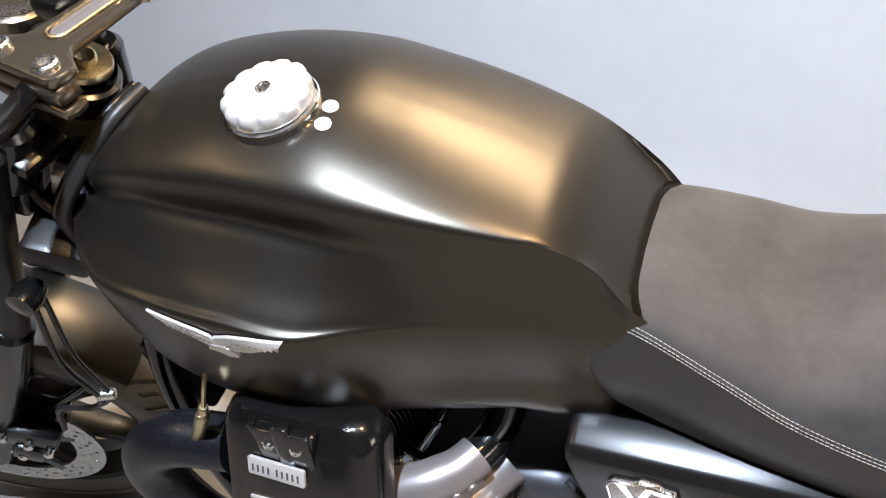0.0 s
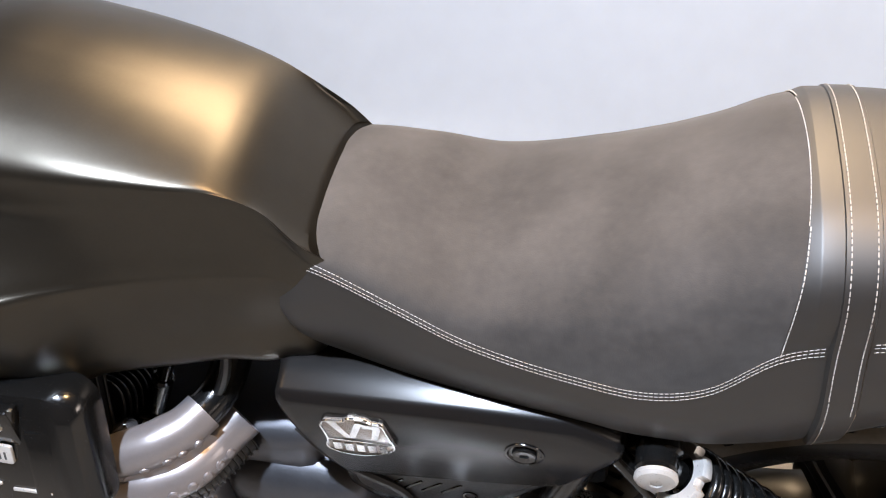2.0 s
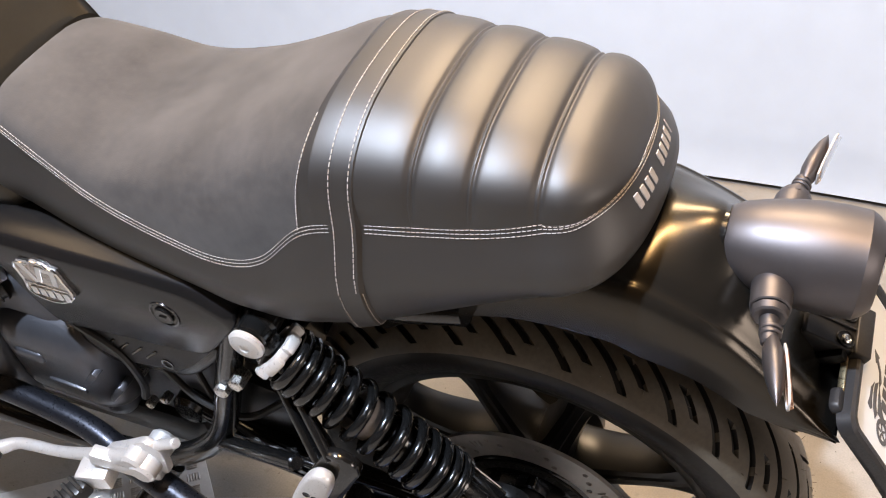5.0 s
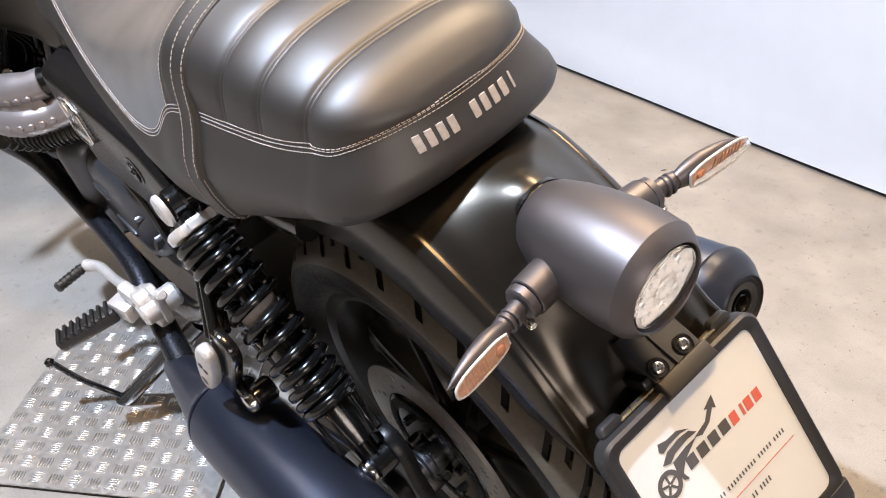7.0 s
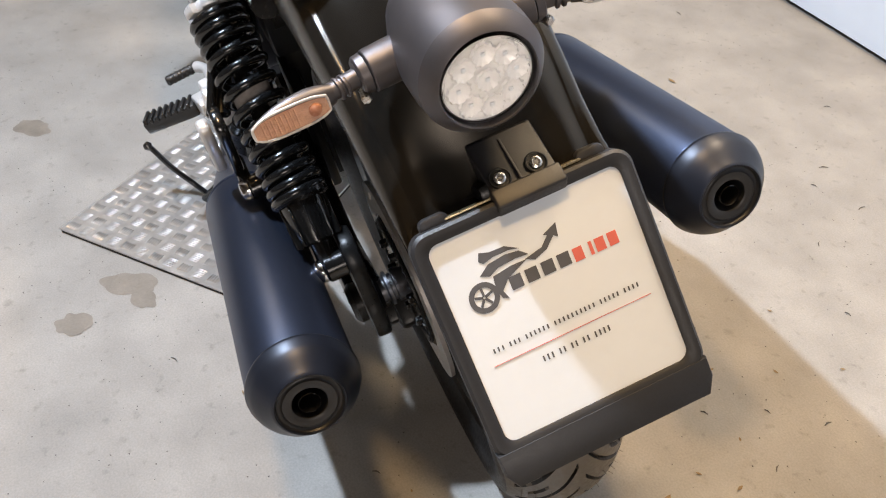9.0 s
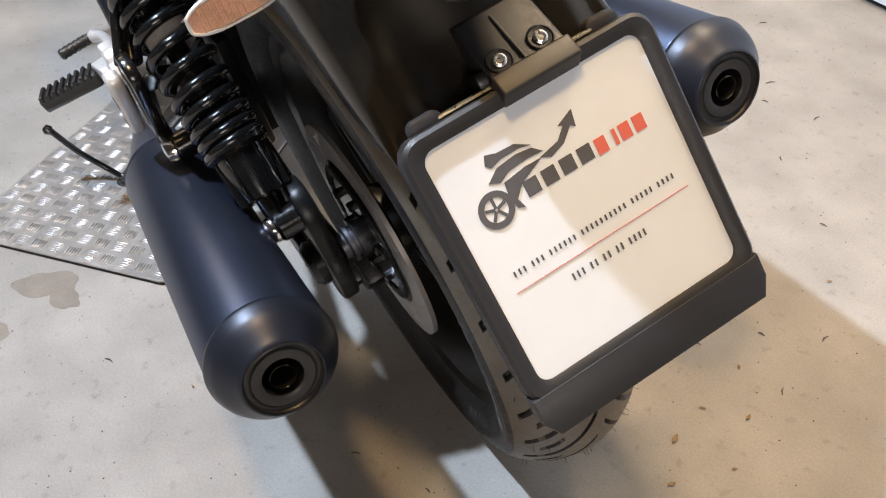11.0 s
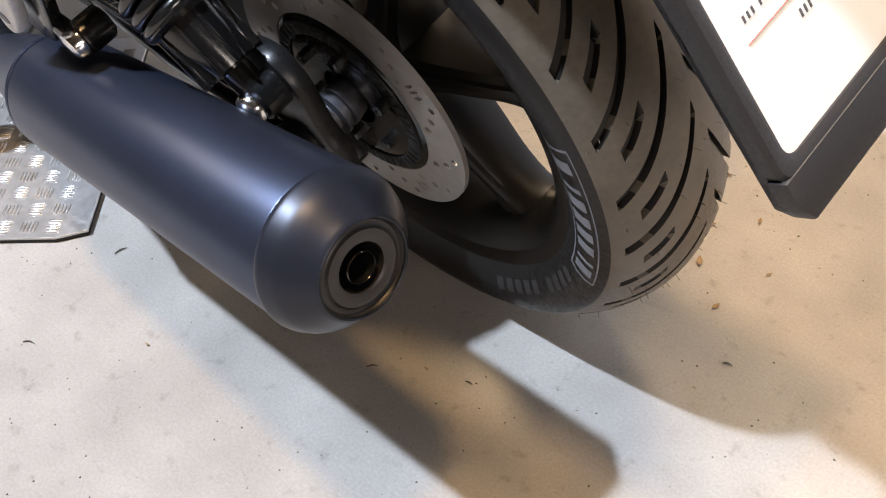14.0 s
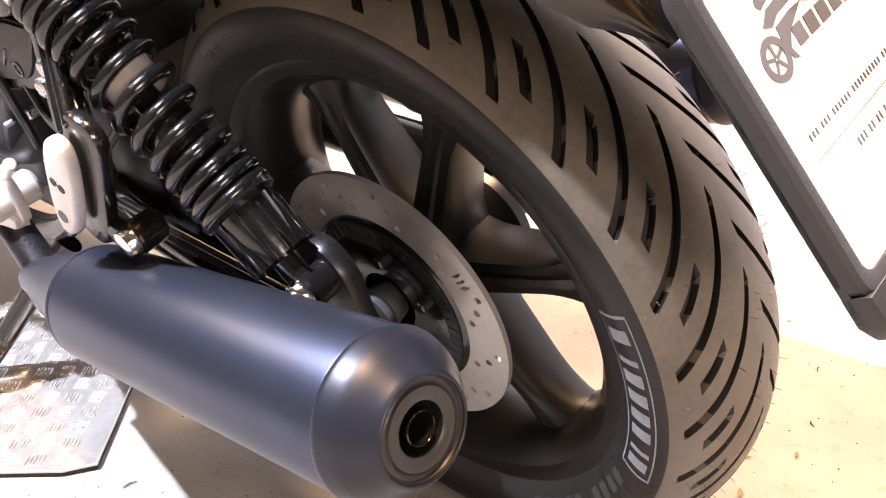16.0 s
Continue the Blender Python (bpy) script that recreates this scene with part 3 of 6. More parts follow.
threads = []
for side in (-1, 1):
    for sh in (0.0036, -0.0002, -0.0038):
        threads += stitches(seam_path(-0.550, -0.119, side, sh), SEAT_SKIN)
for sh in (0.0038, -0.0002, -0.0040):
    threads += stitches(round_tail(sh), SEAT_SKIN)
tagged(part("seam_stitching", join(*threads), THREAD, seat, "pale triple-stitched seam"), kind="stuff")
cross = bowed(BACK + 0.0015)
part("suede_edge_stitching", join(*stitches(cross, SEAT_SKIN, 0.0046, 0.0008)), THREAD, seat, "pale stitched edge of the suede")
lines = []
for x in (-0.1128, -0.0952):
    lines += stitches([(x, y, z) for y, z in whole_line(x)], STRAP_SKIN, 0.0050, 0.0008, off=0.0004)
tagged(part("strap_stitching", join(*lines), DARK_THREAD, strap), kind="stuff")
# embroidered name across the tail, as plain bars of its size
bars = []
for k in range(10):
    if k == 4:
        continue
    y = -0.049 + 0.0104 * k + (0.0016 if k > 4 else 0)
    w = 0.0032 if k < 9 else 0.0011
    s = fine_slab([(y - w, 0.8255), (y + w * 0.8, 0.8255), (y + w, 0.8275), (y + w, 0.8370), (y - w * 0.8, 0.8370), (y - w, 0.8350)], 0.0009, 0.003)
    bars.append(laid(([(d, yy, zz) for yy, zz, d in s[0]], s[1]), SEAT_SKIN, (-1, 0, 0), 0.0001))
for piece in bars:
    part("embroidered_bar", piece, LETTER, seat, "raised pale grey embroidery")

# ---- rear wheel ----
AX, AZ = 0.004, 0.320
TYRE_PROFILE = [(0.222, 0.054), (0.234, 0.0635), (0.248, 0.0715), (0.260, 0.0745), (0.270, 0.0740), (0.2790, 0.0705), (0.2905, 0.0605), (0.3030, 0.0440), (0.3110, 0.0260), (0.3145, 0.0110), (0.3152, 0.0)]


def grooved_tyre(cx, cz, profile, turns, width, skew, depth=0.0055):
    """A tyre of revolution whose columns follow the tread's curved grooves, so that each groove has straight walls and a floor."""
    half = spline(profile, 64)
    prof = [(r, -y) for r, y in half] + [(r, y) for r, y in half[-2::-1]]
    edge = max(y for _, y in profile)
    taus = (0.0, 0.08, 0.13, 0.155, 0.165, 0.335, 0.345, 0.37, 0.43, 0.5, 0.58, 0.63, 0.655, 0.665, 0.835, 0.845, 0.87, 0.93)
    rows = []
    for k in range(turns):
        for tau in taus:
            row = []
            for r, y in prof:
                s = abs(y) / edge if r > profile[3][0] else 1.2
                a = 2 * math.pi * (k + tau) / turns + skew * (min(s, 1.0) ** 2 + 0.006) ** 0.275
                t2 = tau if y <= 0 else (tau + 0.5) % 1
                cut = (0.164 < t2 < 0.336 and 0.05 < s < 0.88) or (0.664 < t2 < 0.836 and 0.50 < s < 0.74)
                d = r - (depth if cut else 0)
                row.append((cx + d * math.cos(a), y, cz + d * math.sin(a)))
            rows.append(row)
    return grid(rows, ring=True)


rear_wheel = part("rear_wheel", lathe([(-0.062, 0.026), (-0.060, 0.042), (-0.050, 0.046), (-0.030, 0.040), (0.03, 0.044), (0.05, 0.060), (0.06, 0.060), (0.06, 0.02)], (AX, 0, AZ), (0, 1, 0), 40), WHEEL, bike, "black six-spoke alloy rear wheel")
TYRE = grooved_tyre(AX, AZ, TYRE_PROFILE, 31, 0.15, -0.54)
tyre_r = part("tyre", TYRE, RUBBER, rear_wheel, "black rear tyre with long curved grooves", sharp=32)
part("rim", lathe([(-0.053, 0.212), (-0.057, 0.222), (-0.0575, 0.2265), (-0.054, 0.2285), (-0.050, 0.224), (-0.047, 0.214), (-0.036, 0.206), (0.0, 0.199), (0.036, 0.206), (0.047, 0.214), (0.050, 0.224), (0.054, 0.2285), (0.0575, 0.2265), (0.057, 0.222), (0.053, 0.212), (0.036, 0.198), (0.012, 0.190), (-0.012, 0.190), (-0.036, 0.198), (-0.053, 0.212)], (AX, 0, AZ), (0, 1, 0), 120), WHEEL, rear_wheel, "satin black alloy rim")


def spoke(angle, cx, cz, r0, r1, w0, w1, d0, d1):
    """A boxy tapered spoke with a raised spine and a flare where it meets the rim."""
    rows = []
    for f in np.linspace(0, 1, 20):
        r = r0 + (r1 - r0) * f
        w = w0 + (w1 - w0) * f + 0.030 * max(0, (f - 0.55) / 0.45) ** 2.5 + 0.012 * max(0, (0.25 - f) / 0.25) ** 2
        d = d0 + (d1 - d0) * f
        rows.append([(r, t * w, y * d) for t, y in ((-1, -0.55), (-0.82, -0.85), (-0.35, -0.90), (-0.22, -1.0), (0.22, -1.0), (0.35, -0.90), (0.82, -0.85), (1, -0.55), (1, 0.6), (0.8, 0.9), (-0.8, 0.9), (-1, 0.6))])
    c, s = math.cos(radians(angle)), math.sin(radians(angle))
    return grid([[(cx + r * c - t * s, y, cz + r * s + t * c) for r, t, y in row] for row in rows], close=True, caps=True)


for a in (-51, 16, 70, 116, 174, 236):
    part("spoke", spoke(a, AX, AZ, 0.040, 0.203, 0.021, 0.0135, 0.036, 0.022), WHEEL, rear_wheel)


def pierced_disc(cx, y, cz, r0, r1, t, holes, n=720, m=36):
    """A thin steel ring with through holes left open: each hole an angle, a radius, its half length round the ring and half width."""
    rs = np.linspace(r0, r1, m + 1)
    sides, faces = [], []
    for yy in (y - t / 2, y + t / 2):
        sides += [(cx + r * math.cos(2 * math.pi * k / n), yy, cz + r * math.sin(2 * math.pi * k / n)) for k in range(n) for r in rs]
    w = m + 1
    gone = set()
    for ang, r, ha, hr in holes:
        k0, j0, step = ang / 360 * n, (r - r0) / (r1 - r0) * m, 2 * math.pi * r / n
        for k in range(int(k0 - ha / step) - 1, int(k0 + ha / step) + 2):
            for j in range(max(0, int(j0) - 8), min(m, int(j0) + 9)):
                if ((k + 0.5 - k0) * step / ha) ** 2 + ((j + 0.5 - j0) * (r1 - r0) / m / hr) ** 2 < 1:
                    gone.add((k % n, j))
    at = lambda s, k, j: s * n * w + (k % n) * w + j
    for k in range(n):
        for j in range(m):
            if (k, j) in gone:
                continue
            faces.append((at(0, k, j), at(0, k, j + 1), at(0, k + 1, j + 1), at(0, k + 1, j)))
            faces.append((at(1, k, j), at(1, k + 1, j), at(1, k + 1, j + 1), at(1, k, j + 1)))
            for (dk, dj), e in (((1, 0), ((1, 0), (1, 1))), ((-1, 0), ((0, 1), (0, 0))), ((0, 1), ((1, 1), (0, 1))), ((0, -1), ((0, 0), (1, 0)))):
                nb = ((k + dk) % n, j + dj)
                if nb in gone or nb[1] < 0 or nb[1] >= m:
                    (a, b), (c, d) = e
                    faces.append((at(0, k + a, j + b), at(0, k + c, j + d), at(1, k + c, j + d), at(1, k + a, j + b)))
    return sides, faces


holes = []
for k in range(12):
    a0 = 30 * k + 8
    holes += [(a0, 0.098, 0.0034, 0.0034), (a0 + 7, 0.109, 0.0034, 0.0034), (a0 + 14, 0.119, 0.0034, 0.0034)]
    if k % 3 == 0:
        holes += [(a0 + 20 + 3.2 * q, 0.1115, 0.0016, 0.0060) for q in range(3)]
disc = part("brake_disc", pierced_disc(AX, -0.068, AZ, 0.089, 0.130, 0.005, holes), DISC, rear_wheel, "drilled steel rear brake disc", sharp=30)
part("disc_carrier", lathe([(-0.006, 0.030), (-0.007, 0.060), (-0.005, 0.084), (-0.002, 0.0895), (0.003, 0.0895), (0.004, 0.06), (0.02, 0.04)], (AX, -0.067, AZ), (0, 1, 0), 60), BLACK, disc, "black disc carrier")
for k in range(6):
    a = radians(60 * k + 20)
    part("carrier_bolt", rod((AX + 0.052 * math.cos(a), -0.072, AZ + 0.052 * math.sin(a)), (AX + 0.052 * math.cos(a), -0.082, AZ + 0.052 * math.sin(a)), 0.0062, n=6), BLACK, disc)
ring = []
for k in range(48):
    a = 2 * math.pi * k / 48
    ring.append(block(0.0035, 0.002, 0.010, Matrix.Translation((AX + 0.076 * math.cos(a), -0.0745, AZ + 0.076 * math.sin(a))) @ Euler((0, math.pi / 2 - a, 0)).to_matrix().to_4x4(), 0))
part("sensor_ring", join(lathe([(-0.001, 0.070), (-0.001, 0.083), (0.001, 0.083), (0.001, 0.070), (-0.001, 0.070)], (AX, -0.0735, AZ), (0, 1, 0), 60), *ring), BLACK2, disc)
part("axle", join(lathe([(0, 0), (0, 0.013), (0.006, 0.015), (0.020, 0.0155), (0.022, 0.022), (0.026, 0.022), (0.027, 0.017), (0.031, 0.017), (0.032, 0.021), (0.036, 0.021), (0.05, 0.018)], (AX, -0.118, AZ), (0, 1, 0), 32)), CASTING, rear_wheel, "grey axle end with washers")


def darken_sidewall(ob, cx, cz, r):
    """The sidewalls and the groove floors take a darker rubber than the tread."""
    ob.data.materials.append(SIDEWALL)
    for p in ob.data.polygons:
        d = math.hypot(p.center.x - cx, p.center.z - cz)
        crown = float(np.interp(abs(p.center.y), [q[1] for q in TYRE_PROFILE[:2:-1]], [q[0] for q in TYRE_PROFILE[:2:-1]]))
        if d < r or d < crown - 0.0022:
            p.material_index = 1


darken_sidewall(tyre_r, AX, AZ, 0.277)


# plain bars and figures moulded on the sidewall
def sidewall_bar(a0, a1, r0, r1, lift, n=6):
    skin_y = lambda r: -np.interp(r, [p[0] for p in TYRE_PROFILE[:6]], [p[1] for p in TYRE_PROFILE[:6]]) - lift
    rows = [[(AX + r * math.cos(radians(a)), skin_y(r), AZ + r * math.sin(radians(a))) for r in np.linspace(r0, r1, 4)] for a in np.linspace(a0, a1, n)]
    return grid(rows)


MARK = mat("pale_rubber_marking", (0.16, 0.165, 0.18), 0.7, 0, 0.2, 80)
WORN = mat("moulded_rubber_marking", (0.022, 0.020, 0.019), 0.5, 0, 0.2, 80)
marks = [sidewall_bar(-17.5, -17.0, 0.241, 0.268, 0.0006), sidewall_bar(20.0, 20.6, 0.241, 0.268, 0.0006), sidewall_bar(-17, 20, 0.2405, 0.2418, 0.0006, 24), sidewall_bar(-17, 20, 0.2670, 0.2683, 0.0006, 24)]
for k in range(8):
    marks.append(sidewall_bar(-15.3 + 4.35 * k, -12.6 + 4.35 * k - (1.5 if k in (1, 6) else 0), 0.2455, 0.2635, 0.0007))
tagged(part("sidewall_marking", join(*marks), MARK, tyre_r, "pale grey sidewall marking"), kind="stuff")
tagged(part("moulded_marking", join(*[sidewall_bar(-60 + 3.9 * k, -57.4 + 3.9 * k, 0.238, 0.251, 0.0007) for k in range(10) if k != 5]), WORN, tyre_r), kind="stuff")
txt = bpy.data.curves.new("size_marking", "FONT")
txt.body, txt.size, txt.extrude, txt.align_x = "/70 R 17", 0.019, 0.0004, "CENTER"
holder_ob = bpy.data.objects.new("size_marking", txt)
scene.collection.objects.link(holder_ob)
tm = bpy.data.meshes.new_from_object(holder_ob.evaluated_get(bpy.context.evaluated_depsgraph_get()))
bpy.data.objects.remove(holder_ob)
vs = []
for v in tm.vertices:
    a, r = 119 - v.co.x / 0.26 * 57.3, 0.2500 + v.co.y
    yy = -np.interp(r, [p[0] for p in TYRE_PROFILE[:6]], [p[1] for p in TYRE_PROFILE[:6]]) - 0.0005 - v.co.z
    vs.append((AX + r * math.cos(radians(a)), yy, AZ + r * math.sin(radians(a))))
part("size_marking", (vs, [tuple(p.vertices) for p in tm.polygons], False), WORN, tyre_r)
# mould hairs
rnd = random.Random(4)
hairs = []
for k in range(190):
    a, s = rnd.uniform(0, 2 * math.pi), rnd.uniform(-1, 1)
    y = 0.070 * s
    r = float(np.interp(abs(y), [p[1] for p in TYRE_PROFILE[:4:-1]], [p[0] for p in TYRE_PROFILE[:4:-1]]))
    c, sn = math.cos(a), math.sin(a)
    l = rnd.uniform(0.003, 0.007)
    p = Vector((AX + r * c, y, AZ + r * sn))
    q = p + Vector((c + rnd.uniform(-0.4, 0.4), s * 0.9, sn + rnd.uniform(-0.4, 0.4))).normalized() * l
    hairs.append(tube([p, p.lerp(q, 0.5), q], 0.0003, 3, 3))
tagged(part("mould_hairs", join(*hairs), RUBBER, tyre_r), kind="stuff")


# ---- silencers ----
CAP_COAT = mat("dark_blue_black_cap_coat", (0.014, 0.017, 0.026), 0.38, 0.45, 0.06, 30, rough_vary=0.015)
CAP_FACE = mat("dull_black_cap", (0.022, 0.022, 0.023), 0.42, 0.3, 0.15, 60, 0.00002, 700)


def add_silencer(tail, nose, r=0.0575):
    t, n = Vector(tail), Vector(nose)
    d = t - n
    l = d.length
    ob = part("silencer", lathe([(0.0035, r - 0.006), (0.0035, r - 0.0012), (0.005, r), (l - 0.040, r), (l - 0.038, r - 0.001), (l - 0.038, r - 0.006)], n, d, 72), EXHAUST, bike, "dark blue-grey ceramic coated silencer", sharp=30)
    part("joint_ring", lathe([(-0.003, r - 0.004), (0.006, r - 0.004)], n, d, 60), BLACK2, ob)
    part("nose_cone", lathe([(-0.180, 0.0215), (-0.150, 0.026), (-0.110, 0.0345), (-0.060, 0.0425), (-0.025, 0.0495), (-0.010, 0.0535), (-0.006, r - 0.002), (-0.004, r - 0.0005), (-0.001, r - 0.001), (0.0, r - 0.005)], n, d, 72), EXHAUST, ob)
    part("end_cap", lathe([(l - 0.0385, r - 0.004), (l - 0.0375, r + 0.0008), (l - 0.0350, r + 0.0014), (l - 0.0325, r + 0.0010), (l - 0.0300, r - 0.0002), (l - 0.0250, r - 0.0018), (l - 0.0200, r - 0.0046), (l - 0.0140, 0.0478), (l - 0.0080, 0.0425), (l - 0.0030, 0.0384), (l - 0.0008, 0.0368), (l, 0.0355), (l - 0.0008, 0.0345), (l - 0.0030, 0.0338)], n, d, 72), CAP_COAT, ob, "rounded conical end cap", sharp=30)
    part("end_face", lathe([(l - 0.0020, 0.0342), (l - 0.0046, 0.0325), (l - 0.0050, 0.0305), (l - 0.0040, 0.0285), (l - 0.0022, 0.0272), (l - 0.0020, 0.0200), (l - 0.0035, 0.0180), (l - 0.060, 0.0176), (l - 0.060, 0.0001)], n, d, 60), CAP_FACE, ob, "dull black end face", sharp=40)
    part("outlet", lathe([(l - 0.058, 0.0102), (l - 0.004, 0.0104), (l - 0.0032, 0.0110), (l - 0.004, 0.0117), (l - 0.058, 0.0118)], n, d, 40), BLACK, ob)
    return ob


add_silencer((0.206, -0.2185, 0.418), (-0.240, -0.2200, 0.330))
add_silencer((0.193, 0.2590, 0.4205), (-0.245, 0.2600, 0.3335))
HEADER = mat("blackened_header_coat", (0.030, 0.032, 0.040), 0.34, 0.75, 0.08, 30)
part("exhaust_pipe", tube([(-0.955, -0.185, 0.640), (-1.020, -0.195, 0.640), (-1.075, -0.200, 0.600), (-1.085, -0.200, 0.530), (-1.03, -0.195, 0.44), (-0.90, -0.172, 0.405), (-0.62, -0.174, 0.366), (-0.50, -0.196, 0.330), (-0.39, -0.218, 0.303)], [0.032, 0.032, 0.032, 0.031, 0.024, 0.0175, 0.0165, 0.0185, 0.020], 24, 90), HEADER, bike, "dark header pipe sweeping under the engine")
part("exhaust_pipe", tube([(-0.955, 0.185, 0.640), (-1.075, 0.200, 0.600), (-1.03, 0.195, 0.44), (-0.90, 0.190, 0.38), (-0.60, 0.19, 0.33), (-0.48, 0.235, 0.312), (-0.39, 0.258, 0.303)], 0.021, 16, 60), EXHAUST, bike)
part("oxygen_sensor", join(rod((-0.982, -0.200, 0.665), (-0.955, -0.198, 0.715), 0.0075, n=16), rod((-0.957, -0.198, 0.712), (-0.950, -0.197, 0.728), 0.0055, n=12), lathe([(0, 0.010), (0.006, 0.010), (0.006, 0.0)], (-0.986, -0.200, 0.655), (0.5, 0, 0.86), 6), tube([(-0.950, -0.197, 0.728), (-0.945, -0.18, 0.76), (-0.95, -0.13, 0.80)], 0.0025, 8, 14)), BRASS, bike, "brassy exhaust sensor with a cable")


# ---- rear mudguard ----
def mudguard(a0, a1, lip=0.0):
    rows = []
    for a in np.linspace(a0, a1, 110):
        c, s = math.cos(radians(a)), math.sin(radians(a))
        R = float(np.interp(a, [30, 45, 54, 63, 74, 88, 115], [0.420, 0.434, 0.442, 0.460, 0.469, 0.455, 0.405]))
        w = float(np.interp(a, [30, 45, 70, 115], [0.080, 0.086, 0.092, 0.092]))
        drop = float(np.interp(a, [45, 48, 50, 55, 63, 70, 115], [0.004, 0.020, 0.034, 0.050, 0.062, 0.072, 0.070]))
        up = 0.014 * max(0.0, 1 - abs(a - 66) / 22)
        sec = spline([(-w, -drop), (-w - 0.001, -0.55 * drop), (-0.95 * w, -0.20 * drop - 0.004), (-0.86 * w, -0.010), (-0.80 * w, -0.0085), (-0.62 * w, -0.001 + 0.25 * up), (-0.3 * w, 0.003 + 0.8 * up), (0, 0.004 + up), (0.3 * w, 0.003 + 0.8 * up), (0.62 * w, -0.001 + 0.25 * up), (0.80 * w, -0.0085), (0.86 * w, -0.010), (0.95 * w, -0.20 * drop - 0.004), (w + 0.001, -0.55 * drop), (w, -drop)], 65)
        swell = 0.020 * math.exp(-(((a - 68.5) / 4.6) ** 2))
        dip = 0.015 * math.exp(-(((a - 51) / 7.5) ** 2))
        sec = [(y, d + swell * math.exp(-((y / 0.036) ** 2)) - dip * math.exp(-((y / 0.052) ** 4))) for y, d in sec]
        rows.append([(AX + (R + d - lip) * c, y * (1 - lip), AZ + (R + d - lip) * s) for y, d in sec])
    return rows


outer, inner = mudguard(112, 45), mudguard(112, 45, 0.004)
shell = grid([r + i[::-1] for r, i in zip(outer, inner)], close=True, caps=True)
# Tank paint copied darker; the guard's dim surroundings are put into its colour.
GUARD = mat("shaded_guard_paint", (0.048, 0.0435, 0.037), 0.26, 0.85, 0.04, 20, rough_vary=0.005)
guard = part("rear_mudguard", shell, GUARD, bike, "satin black rear mudguard")

# ---- tail lamp ----
lamp = part("tail_lamp", lathe([(0.02, 0.016), (0.0204, 0.028), (0.0217, 0.0302), (0.0286, 0.0345), (0.0475, 0.0400), (0.0698, 0.0442), (0.0904, 0.0466), (0.111, 0.0470), (0.1265, 0.0458), (0.1282, 0.0458), (0.1289, 0.0454), (0.1345, 0.0420), (0.1398, 0.0372), (0.1408, 0.0358), (0.1398, 0.0349), (0.1299, 0.0345), (0.1265, 0.02), (0.1265, 0.0)], (0.166, 0, 0.756), (1, 0, -0.015), 72), GUNMETAL, bike, "gunmetal bullet tail lamp with clear lens", sharp=25)
part("gap_ring", lathe([(-0.030, 0.0310), (0.001, 0.0310), (0.001, 0.026)], (0.186, 0, 0.756), (1, 0, -0.015), 48), BLACK, lamp)
LAXIS = Vector((1, 0, -0.10)).normalized()
LC = Vector((0.3005, 0, 0.7535))
part("lens", lathe([(-0.006, 0.0335), (0.001, 0.0335), (0.0048, 0.0325), (0.0066, 0.028), (0.0078, 0.016), (0.0082, 0.0001), (0.0062, 0.0001), (0.0058, 0.016), (0.0045, 0.026), (0.0025, 0.0312), (-0.006, 0.0318)], LC, LAXIS, 56), CLEAR, lamp, "clear round lens").visible_shadow = False
REFL = mat("bright_reflector", (0.82, 0.81, 0.79), 0.3, 0.1, 0.06, 200)
lx, ly, lz = basis(LAXIS)
part("reflector", lathe([(0.0015, 0.0318), (0.0010, 0.031), (0.0008, 0.027), (0.0005, 0.0)], LC, LAXIS, 48), REFL, lamp)
for k in range(9):
    ang, rad = (2 * math.pi * k / 8, 0.0212) if k < 8 else (0, 0)
    c = LC + (lx * math.cos(ang) + ly * math.sin(ang)) * rad - LAXIS * 0.0005
    fluted = [[c + LAXIS * h + (lx * math.cos(b) + ly * math.sin(b)) * r * (1 + 0.07 * (-1) ** j) for j, b in enumerate(2 * math.pi * q / 24 for q in range(24))] for h, r in ((0.0026, 0.0094), (0.0038, 0.0081), (0.0016, 0.0045), (0.0006, 0.0007))]
    part("led_cup", grid(fluted, close=True), REFL, lamp)
    part("led_chip", block(0.0030, 0.0030, 0.0012, facing(c + LAXIS * 0.0025, LAXIS, (0, 0, 1)), 0.0003, 1), WHITE, lamp)


